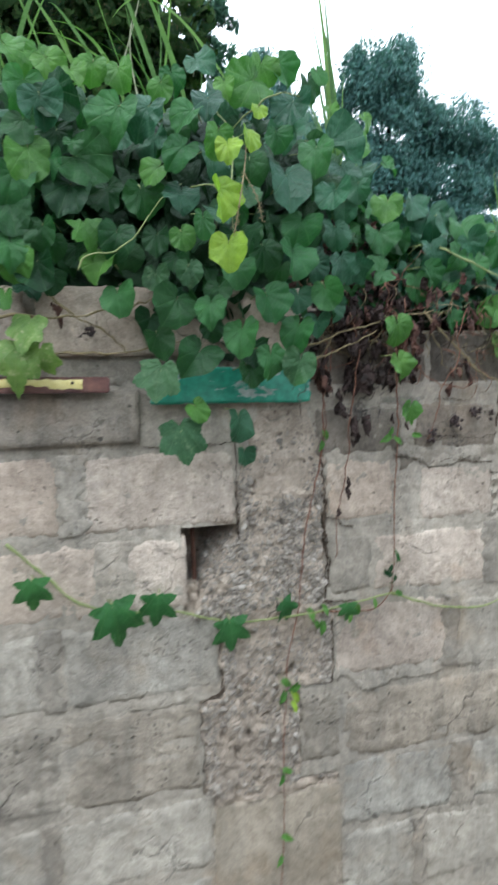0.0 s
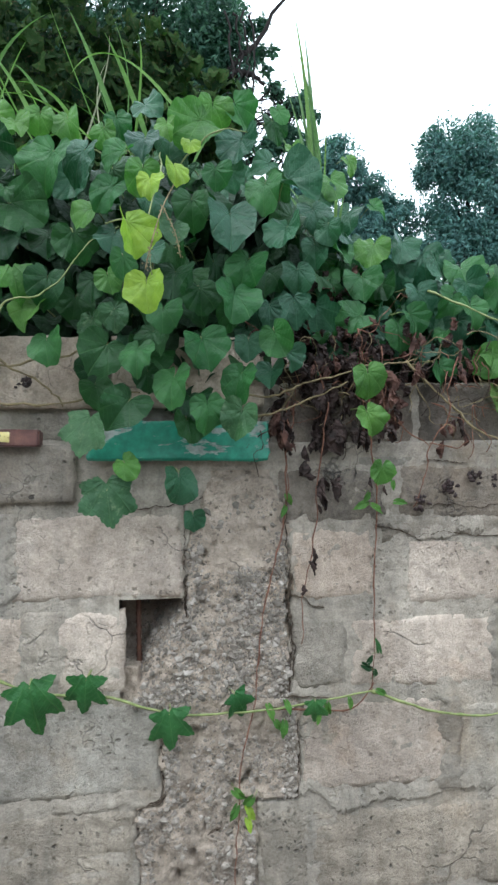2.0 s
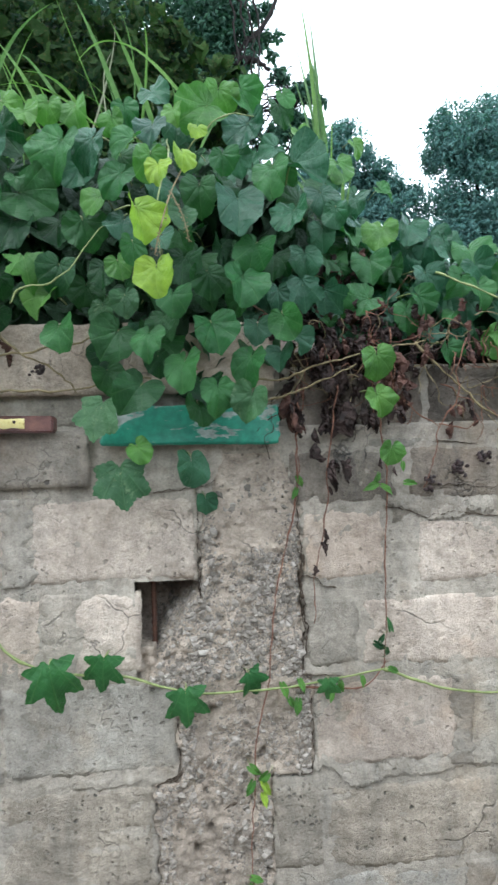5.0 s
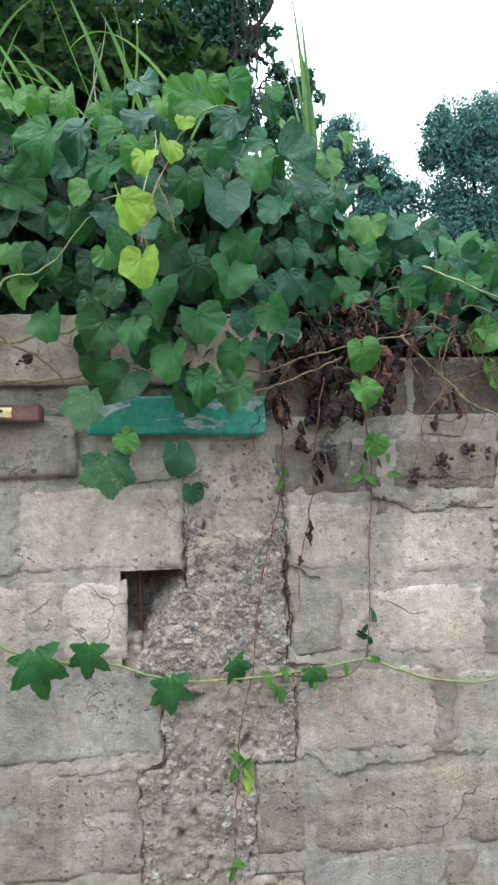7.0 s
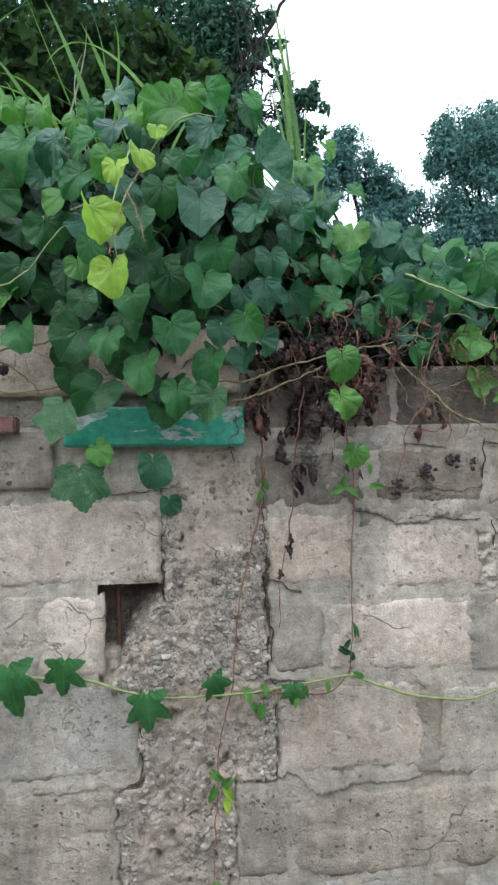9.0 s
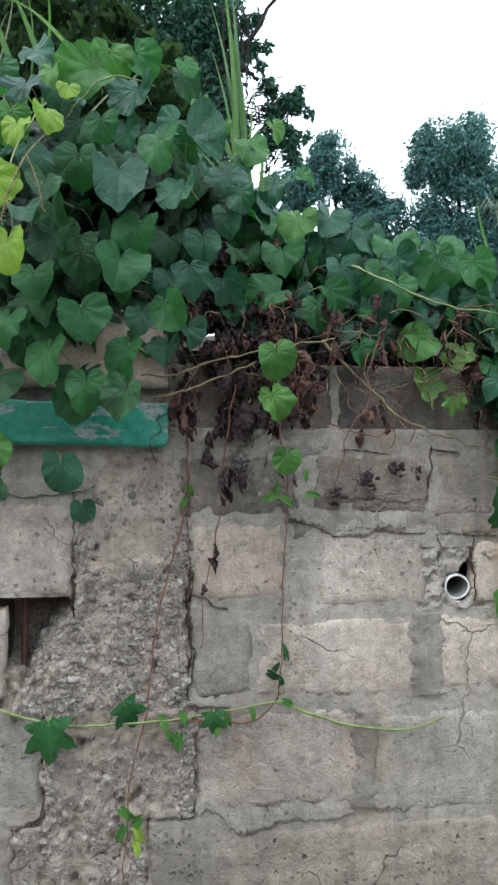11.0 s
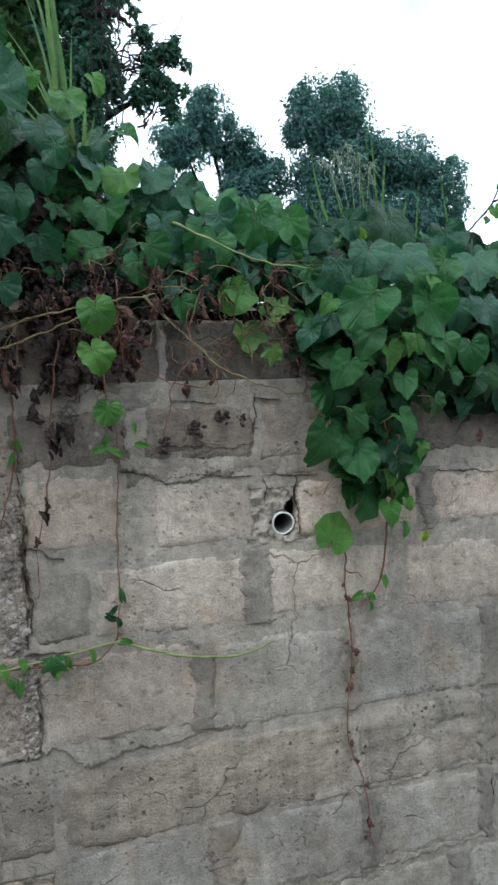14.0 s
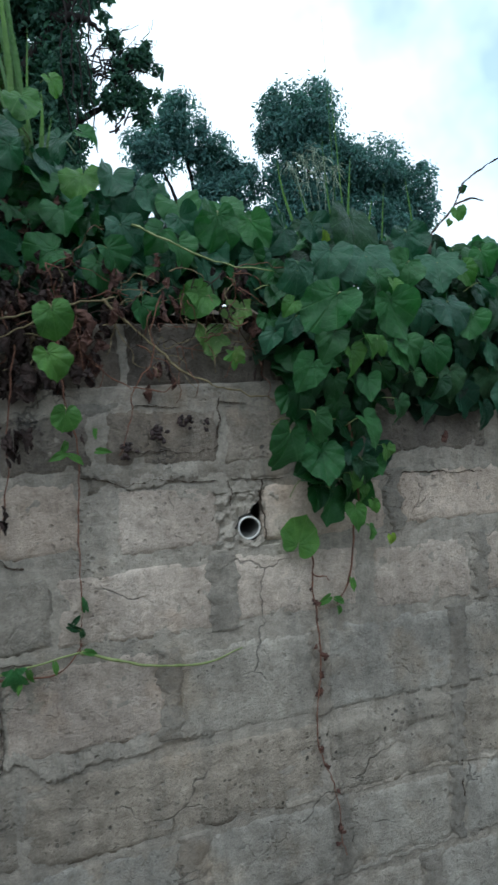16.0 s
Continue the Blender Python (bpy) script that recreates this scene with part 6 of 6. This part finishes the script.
for k, (x, tx, z, w, bx) in enumerate([(1.72, 1.60, 2.47, 0.012, -0.03), (1.74, 1.66, 2.40, 0.011, 0.0), (1.80, 1.76, 2.56, 0.009, -0.01), (1.82, 1.86, 2.50, 0.012, 0.0), (1.86, 1.93, 2.36, 0.014, 0.01), (1.70, 1.58, 2.35, 0.01, -0.02), (1.83, 1.80, 2.75, 0.005, 0.0), (2.10, 2.06, 2.45, 0.010, 0), (1.95, 1.98, 2.42, 0.01, 0), (1.80, 1.785, 2.95, 0.003, 0.0)]):
    blade((x, 0.57, 2.10), (tx, 0.57, z), (bx, 0, 0.02), w, far_grass, k + 50)
rng = random.Random(95)
plume = []
for k in range(5):
    a = Vector((1.70 + 0.02 * k, 0.57, 2.30))
    b = Vector((1.63 + 0.045 * k, 0.57, 2.52 - 0.03 * abs(k - 2)))
    line = curve_points([a, a.lerp(b, 0.6) + Vector((0, 0, 0.03)), b], 6)
    plume.append(tube(line, 0.0008, 4))
    for p in line[4:]:
        for _ in range(5):
            q = p + Vector((rng.uniform(-0.03, 0.03), rng.uniform(-0.02, 0.02), rng.uniform(-0.045, 0.01)))
            plume.append(tube([p, p.lerp(q, 0.6) + Vector((0, 0, 0.006)), q], [0.0004, 0.0008, 0.0011], 3))
tagged(child("seed_plume", mesh_of("seed_plume", *merge(plume), PLUME), far_grass, "feathery pale dry seed plumes"), kind="stuff")

twig = thing("vine_shoot", "bare curving vine shoot with few leaves above the wall", "vine shoot")
stems(twig, [[(1.80, 0.08, 2.03), (1.83, 0.1, 2.09), (1.89, 0.1, 2.15), (1.93, 0.1, 2.22), (1.97, 0.1, 2.25), (2.03, 0.1, 2.29), (2.12, 0.1, 2.32)], [(1.90, 0.1, 2.165), (1.95, 0.1, 2.185), (1.99, 0.1, 2.18)]], 0.0032, STEM_DARK, seed=97)
place_leaves(twig, [(1.900, 0.09, 2.140, 0.038, 10, 1), (1.925, 0.1, 2.205, 0.022, 30, 0), (1.872, 0.1, 2.118, 0.028, -20, 1), (2.05, 0.09, 2.280, 0.03, 0, 1)], 98)


# ---- trees ----
def crown(name, lobes, count, size, mat, seed, hollow=0.35, gap=0.0):
    """Leaves in tufts over the outer part of several rounded lobes, with gaps."""
    rg = np.random.RandomState(seed)
    vol = np.array([a * b * c for _, (a, b, c) in lobes]) ** 0.6
    pick = rg.choice(len(lobes), count, p=vol / vol.sum())
    verts, faces = np.zeros((count * 5, 3)), []
    clumps = []
    for c, r in lobes:
        ways = rg.normal(size=(16, 3))
        ways /= np.linalg.norm(ways, axis=1)[:, None]
        clumps.append([(np.array(c) + np.array(r) * w * rg.uniform(0.45, 0.78), np.array(r) * rg.uniform(0.24, 0.40)) for w in ways])
    for k in range(count):
        c, r = lobes[pick[k]]
        if max(r) > 0.2 and rg.rand() < 0.76:
            c, r = clumps[pick[k]][rg.randint(16)]
        for _ in range(12):
            d = rg.normal(size=3)
            d /= np.linalg.norm(d)
            far = (hollow + (1 - hollow) * rg.rand() ** 0.7) * (1.0 + 0.12 * (rg.rand() < 0.15))
            p = np.array(c) + np.array(r) * d * far
            if fbm(p[0] * 2.4, p[1] * 2.4, p[2] * 2.4, 2) > -0.22 - gap:
                break
        face = d + rg.normal(size=3) * 0.75 + np.array((0, 0, 0.35))
        face /= np.linalg.norm(face)
        out = np.cross(face, rg.normal(size=3)) + np.array((0, 0, -0.55))
        out /= np.linalg.norm(out)
        w = np.cross(out, face)
        w /= np.linalg.norm(w)
        s = size * rg.uniform(0.6, 1.35)
        up = np.cross(w, out)
        verts[5 * k : 5 * k + 5] = (p, p + out * s * 0.5 + w * s * 0.20, p + out * s * 0.5 - w * s * 0.20, p + out * s, p + out * s * 0.5 + up * s * 0.07)
        faces += [(5 * k, 5 * k + 1, 5 * k + 4), (5 * k, 5 * k + 4, 5 * k + 2), (5 * k + 1, 5 * k + 3, 5 * k + 4), (5 * k + 4, 5 * k + 3, 5 * k + 2)]
    return mesh_of(name, verts, faces, mat, smooth=False)


def tree(label, root, lobes, leaves, size, mat, seed, girth=0.16, extra=(), gap=0.0, wisps=0, edge=(), bare=0):
    ob = thing("tree", label, "tree", "trees behind the wall")
    mid = Vector(root).lerp(Vector(lobes[0][0]), 0.55)
    line = curve_points([root, Vector(root).lerp(mid, 0.5) + Vector((0.08, 0, 0)), mid], 6, 0.03, seed)
    child("trunk", mesh_of("trunk", *tube(line, taper(len(line), girth, girth * 0.7), 10), BARK), ob)
    for k, (c, r) in enumerate(lobes):
        line = curve_points([mid, mid.lerp(Vector(c), 0.5) + Vector((0, 0, 0.12)), Vector(c)], 6, 0.06, seed + k)
        child("limb", mesh_of("limb", *tube(line, taper(len(line), girth * 0.5, girth * 0.1), 7), BARK), ob)
    for line in extra:
        pts = curve_points(line, 6, 0.04, seed)
        child("limb", mesh_of("limb", *tube(pts, taper(len(pts), 0.075, 0.02), 7), BARK), ob)
    rg = random.Random(seed)
    for k in range(wisps):
        c, r = rg.choice(edge)
        a = Vector(c)
        b = a + Vector((r[0] * rg.uniform(1.0, 2.1), 0, r[2] * rg.uniform(-0.6, 1.2)))
        line = curve_points([a, a.lerp(b, 0.55) + Vector((0, 0, 0.12)), b], 8, 0.14, seed + k)
        child("twig", mesh_of("twig", *tube(line, taper(len(line), 0.014, 0.004), 5), BARK), ob)
        lobes = lobes + [(tuple(line[-1 - rg.randrange(5)]), (0.07, 0.07, 0.08)), (tuple(line[-6]), (0.11, 0.10, 0.11))]
    for k in range(bare):
        a = Vector((rg.uniform(1.4, 1.8), 6.8, rg.uniform(6.0, 6.5)))
        b = Vector((rg.uniform(1.75, 2.42), 6.8, rg.uniform(6.35, 7.1)))
        line = curve_points([a, a.lerp(b, 0.5) + Vector((rg.gauss(0, 0.08), 0, rg.gauss(0, 0.08))), b], 8, 0.10, seed + k)
        child("twig", mesh_of("twig", *tube(line, taper(len(line), 0.012, 0.004), 5), BARK), ob, "bare crooked twig")
        for u in (6, 11):
            c = line[u] + Vector((rg.uniform(-0.1, 0.25), 0, rg.uniform(-0.05, 0.28)))
            side = curve_points([line[u], line[u].lerp(c, 0.5) + Vector((0.03, 0, -0.02)), c], 5, 0.06, seed + k + u)
            child("twig", mesh_of("twig", *tube(side, taper(len(side), 0.007, 0.003), 4), BARK), ob)
    for k in range(4 * (bare > 0)):
        x = 1.15 + 0.10 * k
        line = curve_points([(x, 6.45, 7.6), (x + 0.05, 6.42, 6.9), (x - 0.02, 6.42, 6.2), (x + 0.03, 6.45, 5.4 - 0.2 * (k % 2))], 8, 0.06, seed + k)
        child("hanging_stem", mesh_of("hanging_stem", *tube(line, taper(len(line), 0.016, 0.007), 6), BARK), ob, "brown vine stem hanging down the tree")
    tagged(child("crown", crown("crown", lobes, leaves, size, mat, seed, gap=gap), ob), kind="stuff")
    return ob


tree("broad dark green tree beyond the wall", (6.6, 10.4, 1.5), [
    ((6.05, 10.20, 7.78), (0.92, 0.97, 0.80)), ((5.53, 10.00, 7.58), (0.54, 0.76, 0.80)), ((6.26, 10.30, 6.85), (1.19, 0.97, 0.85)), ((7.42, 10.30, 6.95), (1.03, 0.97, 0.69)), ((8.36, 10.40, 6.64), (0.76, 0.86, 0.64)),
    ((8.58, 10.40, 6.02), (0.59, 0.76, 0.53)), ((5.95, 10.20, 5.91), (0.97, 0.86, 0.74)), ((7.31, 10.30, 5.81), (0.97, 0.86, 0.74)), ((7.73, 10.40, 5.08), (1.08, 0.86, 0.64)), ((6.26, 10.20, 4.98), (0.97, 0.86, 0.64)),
], 95000, 0.088, TREE_LEAF_HAZE, 201, gap=0.16)
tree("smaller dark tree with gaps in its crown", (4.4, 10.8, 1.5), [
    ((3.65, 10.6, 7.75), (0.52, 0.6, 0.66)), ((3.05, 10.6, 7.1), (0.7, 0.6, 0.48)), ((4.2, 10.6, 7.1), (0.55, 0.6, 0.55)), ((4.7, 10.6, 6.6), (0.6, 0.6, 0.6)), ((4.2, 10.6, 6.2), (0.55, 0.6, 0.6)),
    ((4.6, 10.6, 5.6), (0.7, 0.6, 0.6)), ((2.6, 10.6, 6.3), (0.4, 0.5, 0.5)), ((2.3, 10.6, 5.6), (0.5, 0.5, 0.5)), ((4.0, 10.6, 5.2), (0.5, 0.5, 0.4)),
], 50000, 0.088, TREE_LEAF_HAZE, 202, 0.13, gap=0.1)
big_tree = tree("large shady tree draped with creepers", (0.2, 8.2, 1.9), [
    ((-0.1, 7.48, 7.34), (1.15, 1.12, 1.12)),
    ((0.80, 7.0, 7.58), (0.66, 0.8, 0.8)),
    ((1.12, 6.84, 6.4), (0.38, 0.5, 0.6)),
    ((1.74, 6.84, 6.05), (0.15, 0.2, 0.26)),
    ((-0.3, 7.9, 6.3), (1.2, 0.6, 1.3)),
    ((-1.35, 7.32, 7.18), (1.28, 1.12, 1.28)),
    ((-2.95, 7.16, 6.7), (1.44, 1.28, 1.6)),
    ((-0.39, 7.64, 5.74), (1.28, 0.96, 1.12)),
    ((0.2, 7.32, 8.78), (1.3, 1.12, 0.96)),
    ((0.88, 7.16, 5.74), (0.64, 0.64, 0.8)),
    ((-1.67, 7.48, 5.26), (1.28, 0.96, 1.12)),
    ((-1.35, 7.48, 8.62), (1.44, 1.12, 0.96)),
    ((0.98, 6.84, 4.78), (0.45, 0.48, 0.64)),
    ((1.14, 6.9, 6.95), (0.42, 0.5, 0.7)),
    ((1.17, 6.9, 6.3), (0.40, 0.5, 0.6)),
    ((1.02, 6.9, 7.7), (0.5, 0.5, 0.6)),
    ((1.08, 6.9, 5.6), (0.40, 0.5, 0.7)),
    ((0.6, 7.2, 6.5), (0.6, 0.6, 0.7)),
    ((0.41, 7.48, 4.62), (1.12, 0.8, 0.8)),
], 115000, 0.095, TREE_LEAF, 203, 0.25, gap=0.25, wisps=16, bare=13, edge=[((1.45, 6.8, 6.3), (0.45, 0.5, 0.55)), ((1.75, 6.8, 6.1), (0.30, 0.5, 0.7)), ((1.75, 6.8, 5.6), (0.3, 0.5, 0.5)), ((1.2, 6.9, 7.2), (0.3, 0.6, 0.5))], extra=[
    [(0.09, 7.16, 5.42), (0.73, 6.84, 6.38), (1.21, 6.68, 7.02), (1.53, 6.68, 7.34), (1.93, 6.68, 7.98)],
    [(1.05, 6.68, 6.86), (1.4, 6.68, 6.94), (1.64, 6.68, 6.78)],
])
# it stands well back on the bank
big_tree.matrix_basis = Matrix.Translation((0.6, -1.27, 1.64)) @ Matrix.Scale(1.9, 4) @ Matrix.Translation((-0.6, 1.27, -1.64))
shrub = thing("shrub", "dull green and brown undergrowth on the bank", "shrub")


def shrub_region(rg):
    x, y = rg.uniform(-1.9, 0.75), rg.uniform(1.2, 2.6)
    z = rg.uniform(2.2, 3.65 + 0.5 * (y - 1.2) - 0.55 * max(0.0, x + 0.05) + 0.3 * fbm(x * 2, y * 2, 0))
    if fbm(x * 3.2, y * 3.2, z * 3.2, 3) < -0.02:
        return None, 0
    return Vector((x, y, z)), 0


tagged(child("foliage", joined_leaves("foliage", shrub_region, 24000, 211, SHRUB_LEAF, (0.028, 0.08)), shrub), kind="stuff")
stems(shrub, [[(-0.8 + 0.22 * k, 1.6, 1.9), (-0.75 + 0.2 * k, 1.55, 2.5), (-0.7 + 0.18 * k, 1.5, 3.1)] for k in range(6)], 0.012, STEM_DRY, seed=213, wobble=0.05)
